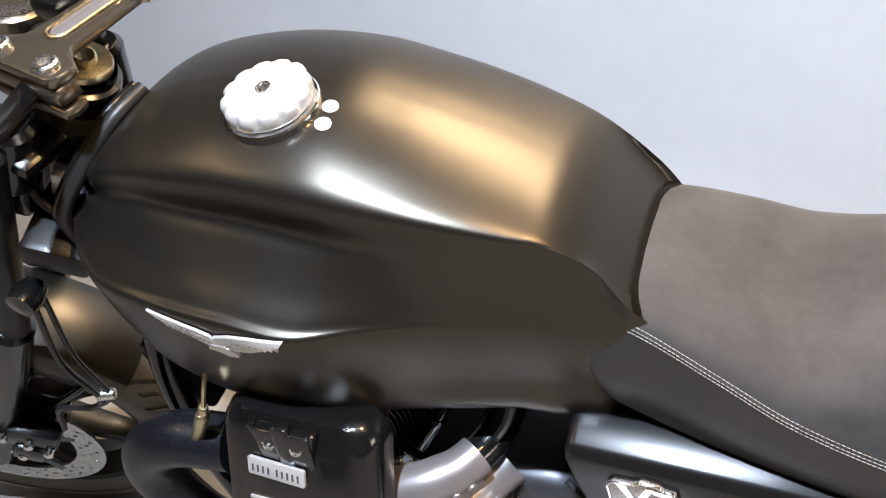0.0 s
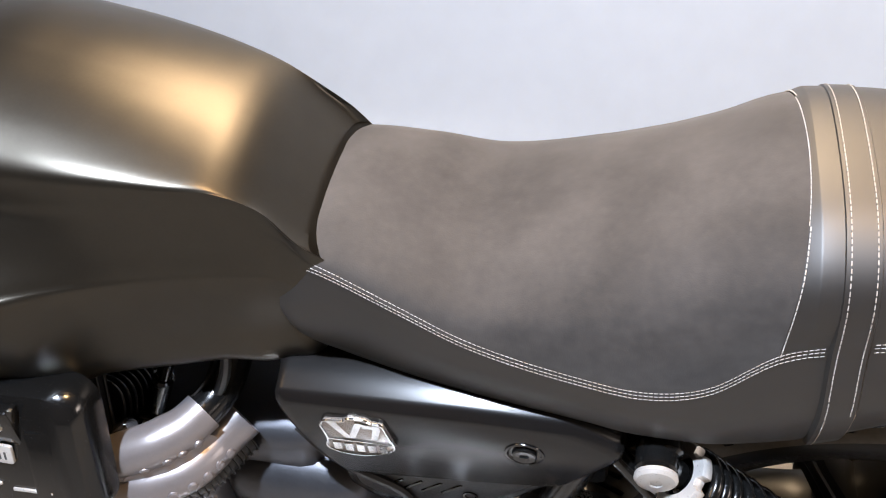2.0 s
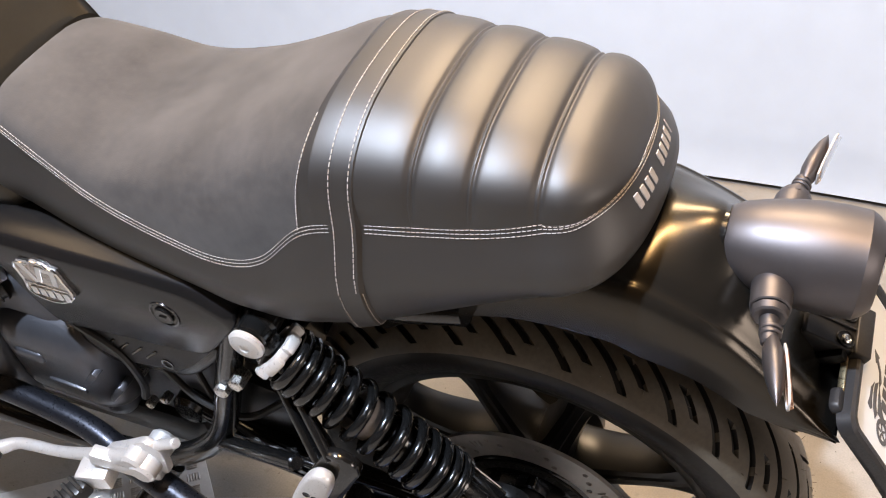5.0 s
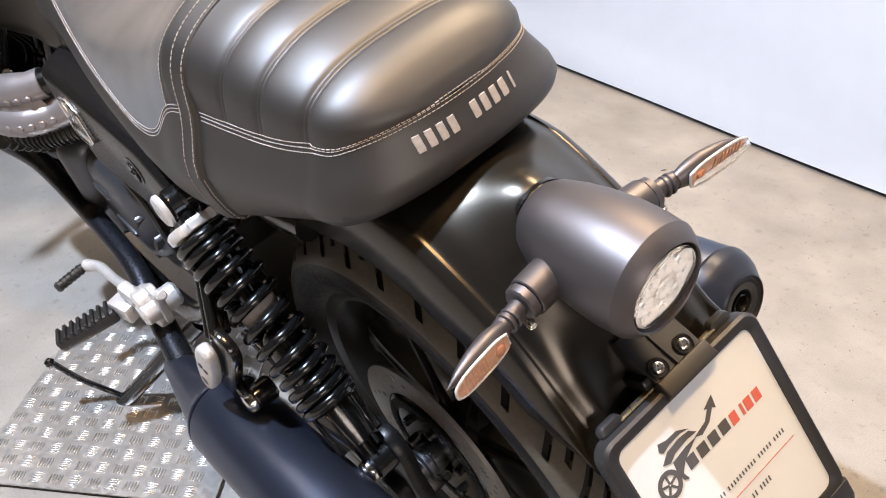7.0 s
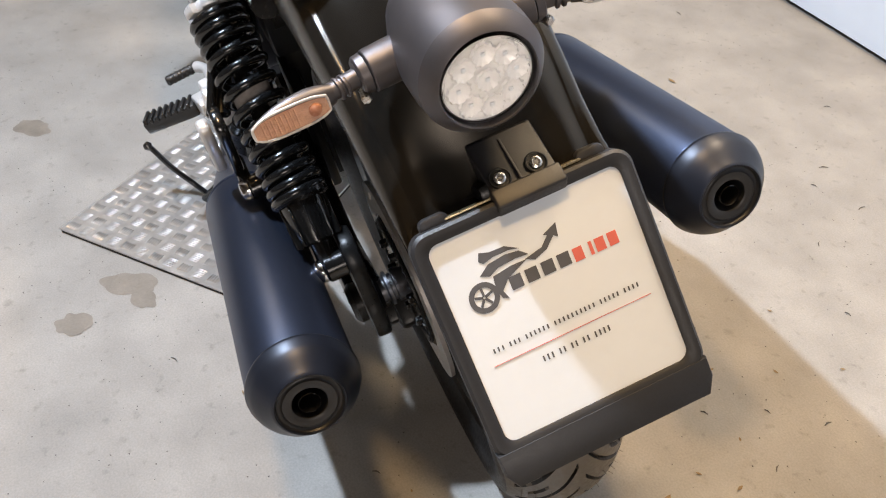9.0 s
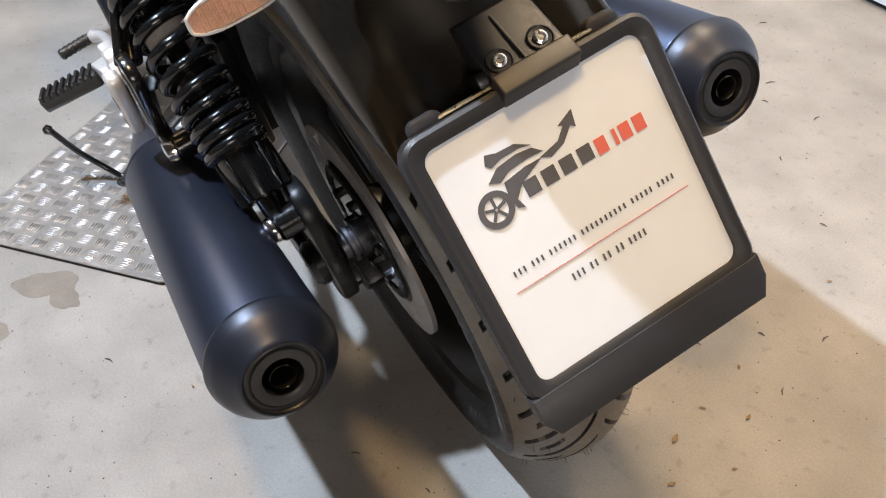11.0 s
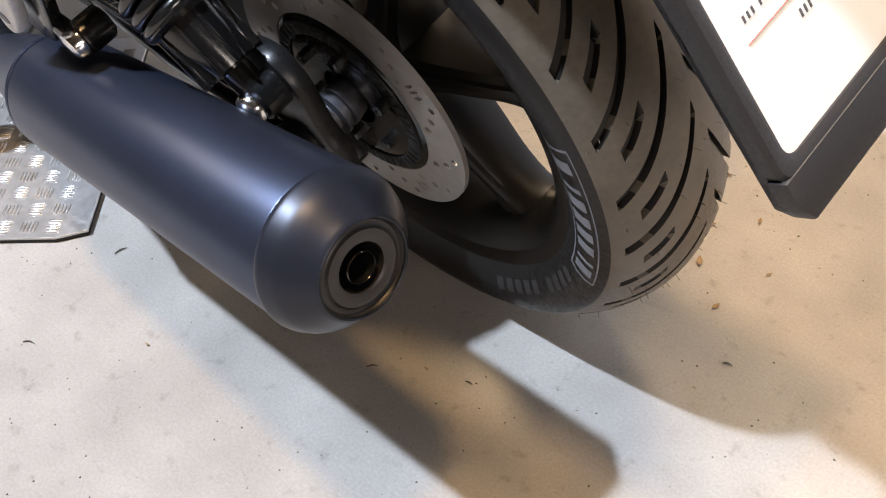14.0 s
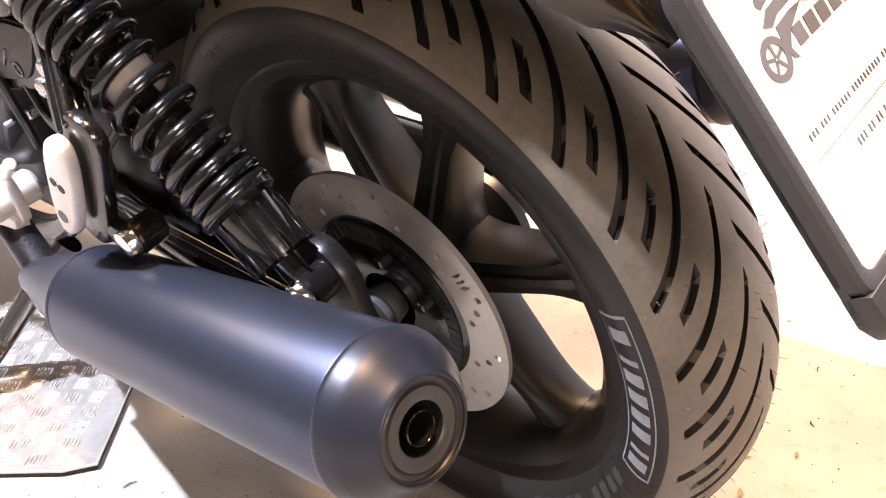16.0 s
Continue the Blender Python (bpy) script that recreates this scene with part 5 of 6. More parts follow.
part("battery_side", block(0.100, 0.020, 0.200, pose(-0.345, -0.088, 0.355, 0, 12, 0), 0.006), BLACK2, bike)
part("inner_guard", join(grid([[(AX + 0.362 * math.cos(radians(a)), y, AZ + 0.362 * math.sin(radians(a))) for y in np.linspace(-0.088, 0.088, 5)] for a in np.linspace(100, 192, 24)]), block(0.20, 0.17, 0.14, pose(-0.42, 0, 0.63), 0.01), block(0.16, 0.20, 0.10, pose(-0.36, 0, 0.55), 0.01)), BLACK2, bike, "black inner guard and battery box")

# ---- pillion peg hanger ----
fm2 = facing((-0.179, -0.2185, 0.485), (0.05, -1, 0.04), (0.065, 0.013, 0.117))
hang = part("peg_hanger", join(
    slab(rounded(0.046, 0.150, 0.020), 0.014, fm2 @ pose(0.010, 0.004, -0.018), 0.004),
    block(0.060, 0.016, 0.026, pose(-0.176, -0.200, 0.430, 0, 8, 0), 0.006),
    rod((-0.150, -0.202, 0.540), (-0.232, -0.140, 0.640), 0.0055), rod((-0.168, -0.202, 0.530), (-0.246, -0.140, 0.632), 0.0055), rod((-0.152, -0.17, 0.425), (-0.152, -0.200, 0.425), 0.016)), BLACK, bike, "black pillion footrest hanger")
peg_face = [(0.0165 * math.copysign(abs(math.cos(a)) ** 0.7, math.cos(a)) * (1 + 0.10 * math.sin(a)), 0.058 * math.copysign(abs(math.sin(a)) ** 0.8, math.sin(a))) for a in (2 * math.pi * (k + 0.5) / 40 for k in range(40))]
peg = part("folded_peg", slab(peg_face, 0.015, fm2, 0.005, 3), ALLOY, hang, "pale alloy pillion peg folded up")
for u, v in ((-0.005, 0.008), (0.005, 0.008), (0.0, -0.034)):
    part("dimple", lathe([(0.0073, 0.0045 if v > -0.01 else 0.0068), (0.0081, 0.0040 if v > -0.01 else 0.006), (0.0077, 0.003), (0.0077, 0)], fm2 @ Vector((u, v, 0)), fm2.to_3x3() @ Vector((0, 0, 1)), 20), BLACK2 if v > -0.01 else CASTING, peg)
part("hanger_bolt", lathe([(0, 0.0145), (0.004, 0.0145), (0.010, 0.0125), (0.012, 0.008), (0.0122, 0)], (-0.152, -0.199, 0.425), (0, -1, 0), 28), CHROME, hang, "chrome domed bolt")
part("hanger_screw", rod((-0.128, -0.14, 0.445), (-0.105, -0.155, 0.452), 0.007, n=6), STEEL, hang)

# ---- rider peg, gear lever and side stand ----
pegs = part("rider_footrest", join(block(0.046, 0.034, 0.030, pose(-0.548, -0.222, 0.332, 0, 0, 14), 0.004), block(0.10, 0.020, 0.028, pose(-0.500, -0.205, 0.352, 0, 18, 10), 0.005), rod((-0.46, -0.16, 0.372), (-0.46, -0.222, 0.372), 0.019), slab(smooth_outline([(-0.545, 0.30), (-0.44, 0.345), (-0.428, 0.40), (-0.45, 0.42), (-0.50, 0.385), (-0.56, 0.345)], 0.012), 0.012, facing((0, -0.192, 0), (0, -1, 0), (0, 0, 1)), 0.003), rod((-0.44, -0.19, 0.405), (-0.40, -0.19, 0.43), 0.007)), ALLOY, bike, "pale alloy rider footrest bracket")
pa, pb = Vector((-0.592, -0.332, 0.312)), Vector((-0.556, -0.236, 0.330))
pd = (pb - pa).normalized()
pm = facing((pa + pb) / 2, pd, (0, 0, 1))
ribs = [block(0.030, 0.010, 0.0055, pm @ pose(0, 0.012, -0.042 + 0.0118 * k), 0.001, 1) for k in range(8)]
peg_rubber = part("rubber", block(0.028, 0.024, 0.100, pm, 0.005), CABLE, pegs, "ribbed black rubber footrest")
for piece in ribs:
    part("rib", piece, CABLE, peg_rubber)
lever = part("gear_lever", join(tube([(-0.470, -0.205, 0.385), (-0.560, -0.205, 0.345), (-0.640, -0.205, 0.312), (-0.715, -0.208, 0.300), (-0.745, -0.222, 0.296)], [0.013, 0.0095, 0.008, 0.0085, 0.011], 14, 40), rod((-0.470, -0.19, 0.385), (-0.470, -0.22, 0.385), 0.017)), ALLOY, bike, "pale alloy gear lever")
part("rubber_tip", join(rod((-0.746, -0.226, 0.296), (-0.735, -0.282, 0.297), 0.0085), *[rod(Vector((-0.746, -0.226, 0.296)).lerp(Vector((-0.735, -0.282, 0.297)), 0.12 + 0.15 * k), Vector((-0.746, -0.226, 0.296)).lerp(Vector((-0.735, -0.282, 0.297)), 0.20 + 0.15 * k), 0.0097) for k in range(6)]), CABLE, lever)
part("side_stand", join(tube([(-0.50, -0.150, 0.262), (-0.54, -0.200, 0.215), (-0.60, -0.262, 0.140), (-0.646, -0.312, 0.085)], [0.016, 0.015, 0.014, 0.014], 14, 30), slab(smooth_outline([(-0.045, -0.022), (0.03, -0.026), (0.05, 0.0), (0.03, 0.026), (-0.045, 0.020)], 0.012), 0.009, pose(-0.645, -0.312, 0.0915, -LEAN, 0, 0), 0.002), tube([(-0.632, -0.298, 0.100), (-0.655, -0.318, 0.128), (-0.668, -0.340, 0.170), (-0.676, -0.357, 0.222)], 0.0052, 10, 30), lathe([(-0.008, 0.0001), (-0.006, 0.006), (0, 0.0085), (0.006, 0.006), (0.008, 0.0001)], (-0.677, -0.3597, 0.2252), (0, -0.3, 1), 14)), BLACK, bike, "black side stand resting on the tread plate")

# ---- engine ----
engine = part("engine", join(block(0.42, 0.24, 0.30, pose(-0.80, 0, 0.42), 0.03, 3), block(0.30, 0.17, 0.22, pose(-0.55, 0, 0.38), 0.03, 3), rod((-0.62, -0.105, 0.43), (-0.62, 0.105, 0.43), 0.070, n=36), rod((-0.97, -0.05, 0.42), (-1.04, -0.05, 0.42), 0.11, n=36)), CASTING, bike, "grey cast alloy engine case")
gcase = part("gear_case", join(block(0.190, 0.110, 0.176, pose(-0.634, -0.092, 0.424, 0, 4, 0), 0.046, 8), block(0.075, 0.150, 0.215, pose(-0.752, -0.090, 0.412, 0, 4, 0), 0.036, 8)), CASTING, engine, "blue-grey gearbox casting")
part("ledge", block(0.048, 0.018, 0.020, pose(-0.656, -0.143, 0.456, 0, 3, 0), 0.006, 3), CASTING, gcase)
part("lower_rib", block(0.062, 0.022, 0.010, pose(-0.618, -0.140, 0.404, 0, 6, 0), 0.003, 2), CASTING, gcase)
part("lower_rib", block(0.056, 0.022, 0.010, pose(-0.572, -0.136, 0.428, 0, -46, 0), 0.003, 2), CASTING, gcase)
part("lower_rib", block(0.120, 0.026, 0.010, pose(-0.640, -0.128, 0.352, 0, 2, 0), 0.003, 2), CASTING, gcase)
part("lower_rib", block(0.085, 0.024, 0.010, pose(-0.558, -0.128, 0.385, 0, -48, 0), 0.003, 2), CASTING, gcase)
for x, y, z in ((-0.525, -0.105, 0.354), (-0.484, -0.108, 0.387), (-0.516, -0.100, 0.420)):
    part("case_bolt", rod((x, y, z), (x, y - 0.016, z), 0.0072, n=6), STEEL, engine)
for side in (-1, 1):
    out = Vector((0.05, side * 0.76, 0.64)).normalized()
    root = Vector((-0.850, side * 0.07, 0.50))
    cm = facing(root, out, (-1, 0, 0))
    fins = [slab(rounded(0.170, 0.118, 0.03), 0.0042, cm @ pose(0, 0, 0.028 + 0.0125 * k), 0.001, 1) for k in range(9)]
    cyl = part("cylinder", rod(root, root + out * 0.15, 0.062, n=32), BLACK2, engine, "black finned cylinder")
    for piece in fins:
        part("fin", piece, BLACK2, cyl)
    cover_out = Vector((0.0, side * 0.90, 0.44)).normalized()
    km = facing(Vector((-0.838, side * 0.205, 0.676)), cover_out, (0, 0, 1))
    part("head_block", join(slab(rounded(0.134, 0.150, 0.030), 0.060, km @ pose(-0.012, -0.002, -0.040), 0.006)), BLACK2, cyl)
    for k in range(4):
        part("fin", slab(rounded(0.140, 0.155, 0.032), 0.004, km @ pose(-0.012, -0.002, -0.062 + 0.012 * k), 0.001, 1), BLACK2, cyl)
    cov_rows = []
    for h, g, r in ((-0.012, 1.0, 0.028), (0.006, 1.0, 0.028), (0.018, 0.97, 0.030), (0.027, 0.90, 0.034), (0.031, 0.78, 0.034)):
        cov_rows.append([km @ Vector((u, v, h)) for u, v in rounded(0.174 * g, 0.150 * g, r * g, 8)])
    v, f = grid(cov_rows, close=True)
    n = len(cov_rows[0])
    head = part("rocker_cover", (v, f + [tuple(range(len(v) - n, len(v)))]), BLACK, cyl, "gloss black rocker cover with nameplate", sharp=30)
    part("boss", join(block(0.062, 0.052, 0.014, km @ pose(-0.006, 0.036, 0.030, 18, 0, 0), 0.004), block(0.020, 0.060, 0.016, km @ pose(-0.006, 0.040, 0.032, 18, 0, 0), 0.005), block(0.044, 0.080, 0.012, km @ pose(0.050, -0.006, 0.026, 0, 14, 0), 0.005), block(0.009, 0.050, 0.012, km @ pose(-0.034, 0.040, 0.030, 16, 0, 20), 0.004), block(0.009, 0.050, 0.012, km @ pose(0.020, 0.040, 0.030, 16, 0, -16), 0.004)), BLACK, head)
    if side < 0:
        plate = part("nameplate", slab(rounded(0.064, 0.0210, 0.003), 0.004, km @ pose(-0.018, 0.008, 0.0335, 4, 0, -3), 0.0008), ALLOY, head, "pale metal nameplate with dark bars")
        tagged(part("dark_bars", join(*[block(0.0020, 0.0085, 0.0006, km @ pose(-0.0440 + 0.0058 * k + (0.004 if k > 3 else 0), 0.008 - 0.0003 * k, 0.0357, 4, 0, -3), 0) for k in range(9)]), INK, plate), kind="stuff")
        for du in (-0.020, 0.010):
            part("cover_bolt", lathe([(0.034, 0.0070), (0.040, 0.0070), (0.041, 0.0058), (0.0385, 0.0045), (0.0385, 0)], km @ Vector((du - 0.002, 0.032, 0)), km.to_3x3() @ Vector((0, 0.25, 1)), 20), STEEL, head)
        part("pale_edges", join(*[block(0.044, 0.004, 0.003, km @ pose(-0.030 + 0.055 * k, -0.030 - 0.005 * k, 0.032), 0.001, 1) for k in range(2)]), ALLOY, head)
# throttle body cover: two stacked elbows with raised dots, a groove between them and a ribbed hose beneath
SILVER = mat("dull_silver_paint", (0.27, 0.25, 0.255), 0.36, 0.6, 0.06, 40, rough_vary=0.03)
UPPER = [(-0.690, -0.131, 0.6335), (-0.6965, -0.141, 0.6320), (-0.7065, -0.153, 0.6300), (-0.7187, -0.1635, 0.6295), (-0.7333, -0.1734, 0.6285), (-0.757, -0.183, 0.625), (-0.782, -0.190, 0.620)]
LOWER = [(-0.668, -0.110, 0.5930), (-0.679, -0.126, 0.5890), (-0.688, -0.142, 0.5860), (-0.6945, -0.156, 0.5855), (-0.7014, -0.1673, 0.5855), (-0.7094, -0.1767, 0.5860), (-0.722, -0.1857, 0.5860), (-0.745, -0.196, 0.5855), (-0.785, -0.205, 0.584)]
icover = part("intake_cover", tube(UPPER, [0.0225, 0.0225, 0.023, 0.024, 0.024, 0.024, 0.022], 32, 60), SILVER, bike, "dull silver throttle body cover with raised dots")
part("outer_band", tube(LOWER, [0.0265, 0.025, 0.0240, 0.0240, 0.0240, 0.0240, 0.0240, 0.024, 0.023], 32, 70), SILVER, icover)
web = [[Vector(p).lerp(Vector(q), f) + Vector((0.010, -0.014, 0)) for f in np.linspace(0.1, 0.9, 5)] for p, q in zip(spline(UPPER, 30)[4:], spline(LOWER, 30)[4:])]
part("groove", grid(web), SILVER, icover)
for path, first, last, radius, tilt in ((spline(UPPER, 61), 17, 47, 0.0235, -16), (spline(LOWER, 65), 16, 52, 0.0240, 6)):
    step = 9 if tilt < 0 else 8
    for i in range(first, last, step):
        t = Vector(path[i + 1]) - Vector(path[i - 1])
        n = Vector((-t.y, t.x, 0)).normalized()
        n = n if n.y < 0 else -n
        w = n * math.cos(radians(tilt)) + Vector((0, 0, math.sin(radians(tilt))))
        part("raised_dot", lathe([(radius - 0.002, 0.0056), (radius + 0.0010, 0.0054), (radius + 0.0022, 0.0042), (radius + 0.0026, 0)], path[i], w, 16), SILVER, icover)
        if tilt > 0:
            part("drain_notch", lathe([(radius - 0.001, 0.0022), (radius + 0.0004, 0.0020), (radius + 0.0004, 0)], path[i], n * 0.75 + Vector((0, 0, -0.66)), 8), BLACK, icover)
scoop = Vector((0.45, -0.86, 0.22)).normalized()
part("screw_scoop", lathe([(-0.012, 0.016), (0.000, 0.0155), (0.004, 0.0135), (0.003, 0.0095), (-0.001, 0.0085), (-0.001, 0)], (-0.749, -0.199, 0.602), scoop, 28), SILVER, icover)
part("cover_screw", lathe([(-0.001, 0.0082), (0.0035, 0.0080), (0.0045, 0.0066), (0.003, 0.004), (0.003, 0)], (-0.749, -0.199, 0.602), scoop, 20), STEEL, icover)
hose = [(x + 0.004, y + 0.012, 0.5545) for x, y, _ in LOWER[1:]]
ribbed = part("ribbed_hose", tube(hose, 0.0185, 20, 50), CABLE, icover, "black ribbed rubber hose")
for i, (p, q) in enumerate(zip(spline(hose, 34), spline(hose, 34)[1:])):
    if i % 2 == 0:
        part("rib", lathe([(-0.0012, 0.0180), (-0.0008, 0.0215), (0.0008, 0.0215), (0.0012, 0.0180)], p, Vector(q) - Vector(p), 24), CABLE, ribbed)
part("throttle_boot", tube([(-0.6935, -0.136, 0.633), (-0.684, -0.118, 0.634), (-0.676, -0.098, 0.640), (-0.668, -0.070, 0.660)], 0.0205, 18, 20), BLACK, icover, "black throttle boot")
part("hose_clip", join(rod((-0.775, -0.162, 0.628), (-0.756, -0.160, 0.640), 0.0095), rod((-0.768, -0.180, 0.634), (-0.765, -0.155, 0.632), 0.006, n=6)), CHROME, icover)
part("injector", join(rod((-0.772, -0.108, 0.590), (-0.740, -0.105, 0.650), 0.012), rod((-0.740, -0.105, 0.650), (-0.715, -0.100, 0.700), 0.008), block(0.022, 0.016, 0.026, pose(-0.782, -0.118, 0.578, 0, 30, 0), 0.003)), BLACK, icover)
part("injector_clip", block(0.012, 0.004, 0.006, pose(-0.772, -0.130, 0.590, 0, 30, 0), 0.001, 1), BRASS, icover)
part("banjo_bolt", join(rod((-0.705, -0.120, 0.607), (-0.678, -0.118, 0.640), 0.0085), rod((-0.684, -0.119, 0.633), (-0.674, -0.118, 0.645), 0.011, n=6)), CHROME, icover)
for lead in (tube([(-0.715, -0.100, 0.700), (-0.68, -0.085, 0.77), (-0.63, -0.09, 0.80)], 0.009, 10, 20), tube([(-0.678, -0.118, 0.640), (-0.655, -0.108, 0.690), (-0.64, -0.085, 0.78)], 0.006, 8, 20), tube([(-0.58, -0.12, 0.57), (-0.55, -0.132, 0.55), (-0.50, -0.13, 0.50), (-0.49, -0.13, 0.44), (-0.52, -0.12, 0.38)], 0.0055, 8, 30), tube([(-0.60, -0.12, 0.60), (-0.565, -0.135, 0.575), (-0.53, -0.13, 0.53)], 0.004, 8, 20), tube([(-0.45, -0.12, 0.48), (-0.40, -0.13, 0.44), (-0.34, -0.125, 0.42), (-0.28, -0.11, 0.46)], 0.005, 8, 24)):
    part("engine_lead", lead, CABLE, bike, "black lead")
for bolt in (rod((-0.303, -0.125, 0.534), (-0.303, -0.150, 0.534), 0.010, n=6), rod((-0.332, -0.125, 0.508), (-0.332, -0.150, 0.508), 0.010, n=6)):
    part("hex_bolt", bolt, STEEL, bike)
part("sump_guard", join(block(0.50, 0.20, 0.08, pose(-0.72, 0, 0.255), 0.02)), BLACK2, bike)

# ---- front end, turned a little to the left ----
STEER = Matrix.Translation((-1.05, 0, 0.95)) @ Matrix.Rotation(radians(15), 4, Vector((0.4695, 0, 0.883))) @ Matrix.Translation((1.05, 0, -0.95))
FX, FZ = -1.585, 0.316
front = lambda name, data, material, parent, label="", sharp=38: part(name, data, material, parent, label, STEER, sharp)
STEER_TOP = Matrix.Translation((-0.040, 0, -0.012)) @ STEER
upper = lambda name, data, material, parent, label="", sharp=38: part(name, data, material, parent, label, STEER_TOP, sharp)
fork = front("front_fork", join(*[rod((-1.590, s * 0.088, 0.316), (-1.330, s * 0.088, 0.684), 0.027) for s in (-1, 1)]), BLACK, bike, "black telescopic front fork")
for s in (-1, 1):
    front("stanchion", rod((-1.352, s * 0.088, 0.640), (-1.170, s * 0.088, 0.985), 0.020), BLACK2, fork)
front("lower_yoke", join(block(0.075, 0.24, 0.040, pose(-1.165, 0, 0.845, 0, 28, 0), 0.010), rod((-1.195, 0, 0.80), (-1.118, 0, 0.955), 0.034)), BLACK2, fork)
part("top_yoke", block(0.060, 0.130, 0.024, pose(-1.140, -0.040, 0.945, 0, 28, -10), 0.010), BLACK, fork, "dark top yoke")
part("stem_nut", lathe([(-0.002, 0.0285), (0.004, 0.0285), (0.006, 0.027), (0.0065, 0.013), (0.012, 0.012), (0.013, 0.010), (0.010, 0.006), (0.010, 0)], (-1.099, 0.002, 0.995), (0.47, 0.03, 0.88), 40), BRASS, fork, "pale brassy steering stem nut")
CL = Matrix.Translation((-1.094, -0.004, 1.034)) @ pose(0, 0, 0, 0, 4, -14)
BRONZE = mat("bronze_black_anodising", (0.20, 0.165, 0.125), 0.24, 0.85, 0.04, 60, rough_vary=0.01)
clamp = part("bar_clamp", join(slab(smooth_outline([(-0.054, -0.066), (0.056, -0.066), (0.060, -0.036), (0.030, -0.022), (0.024, 0.085), (-0.024, 0.085), (-0.030, -0.022), (-0.058, -0.036)], 0.010), 0.012, CL, 0.003), block(0.108, 0.030, 0.022, CL @ pose(0, -0.051, -0.018), 0.007), block(0.108, 0.030, 0.016, CL @ pose(0, -0.051, -0.038), 0.007)), BRONZE, fork, "dark bronze-black handlebar clamp")
for v in (-0.051, 0.078):
    for u in (-0.036, 0.036):
        part("clamp_bolt", lathe([(0.005, 0.0125), (0.011, 0.0125), (0.013, 0.0105), (0.0125, 0.0062), (0.008, 0.0058), (0.008, 0)], CL @ Vector((u, v, 0)), CL.to_3x3() @ Vector((0, 0, 1)), 24), STEEL, clamp)
part("slot", slab(rounded(0.020, 0.080, 0.010), 0.002, CL @ pose(0, 0.026, 0.0062), 0.0005), SILVER, clamp, "pale slot in the clamp")
ring_pts = [CL @ Vector((u, v + 0.026, 0.0075)) for u, v in rounded(0.025, 0.086, 0.012)]
part("slot_edge", tube([*ring_pts, ring_pts[0]], 0.0018, 6, 90), BRASS, clamp)
part("handlebar", tube([(-1.135, 0.10, 1.012), (-1.115, 0.0, 1.010), (-1.104, -0.070, 1.010), (-1.084, -0.133, 1.018), (-1.045, -0.22, 1.050), (-0.99, -0.32, 1.075)], 0.0125, 16, 60), BLACK, fork)
part("stem_boss", join(lathe([(-0.080, 0.030), (-0.060, 0.034), (-0.030, 0.036), (-0.022, 0.033), (-0.018, 0.036), (-0.012, 0.036), (-0.010, 0.031), (-0.002, 0.031)], (-1.099, 0.002, 0.992), (0.47, 0.03, 0.88), 40)), BLACK, fork)
part("far_clamp", join(rod((-1.150, 0.060, 0.900), (-1.125, 0.055, 0.985), 0.025), rod((-1.138, 0.053, 0.985), (-1.132, 0.051, 1.020), 0.022), block(0.05, 0.05, 0.03, pose(-1.140, 0.050, 1.035, 0, 0, -14), 0.010)), BLACK, fork)
part("near_clamp", rod((-1.180, -0.085, 0.905), (-1.140, -0.082, 0.985), 0.029), BLACK, fork)
gauge = part("instrument", join(lathe([(-0.030, 0.040), (0.000, 0.048), (0.006, 0.048), (0.008, 0.045), (0.006, 0.040), (0.006, 0)], (-1.245, 0.080, 1.012), (0.25, 0, 0.97), 44)), BRONZE, fork)
part("dial_ring", lathe([(0.0065, 0.036), (0.010, 0.034), (0.010, 0.022), (0.007, 0.020)], (-1.245, 0.080, 1.012), (0.25, 0, 0.97), 40), STEEL, gauge)
for place, size in (((-1.12, 0.055, 0.945), (0.05, 0.05, 0.05)), ((-1.155, -0.058, 0.93), (0.045, 0.045, 0.10)), ((-1.19, -0.03, 0.78), (0.03, 0.07, 0.05))):
    upper("switch_box", block(*size, pose(*place, 0, 28, 0), 0.009), BLACK, fork)
upper("pale_connector", block(0.018, 0.020, 0.034, pose(-1.108, -0.060, 0.915, 0, 28, 0), 0.003), ALLOY, fork)
front_wheel = front("front_wheel", lathe([(-0.06, 0.012), (-0.06, 0.03), (-0.03, 0.045), (0.03, 0.045), (0.06, 0.03), (0.06, 0.012)], (FX, 0, FZ), (0, 1, 0), 32), BLACK2, bike, "black alloy front wheel")
FPROF = [(r * 0.985 + (0.012 if r < 0.25 else 0.0), y * 0.72) for r, y in TYRE_PROFILE]
front("tyre", grooved_tyre(FX, FZ, FPROF, 24, 0.1, 0.45, 0.004), RUBBER, front_wheel, "black front tyre with slanted grooves", 32)
front("rim", lathe([(-0.036, 0.222), (-0.041, 0.236), (-0.036, 0.238), (-0.03, 0.225), (0, 0.212), (0.03, 0.225), (0.036, 0.238), (0.041, 0.236), (0.036, 0.222), (0, 0.203), (-0.036, 0.222)], (FX, 0, FZ), (0, 1, 0), 80), BLACK2, front_wheel)
for k in range(6):
    front("spoke", spoke(60 * k + 22, FX, FZ, 0.035, 0.216, 0.018, 0.012, 0.03, 0.018), BLACK2, front_wheel)
fholes = [(15 * k + 5 * i, 0.122 + 0.012 * i, 0.0036, 0.0036) for k in range(24) for i in range(3)]
front("brake_disc", pierced_disc(FX, -0.066, FZ, 0.112, 0.160, 0.005, fholes), STEEL, front_wheel, "drilled steel front brake disc", 30)
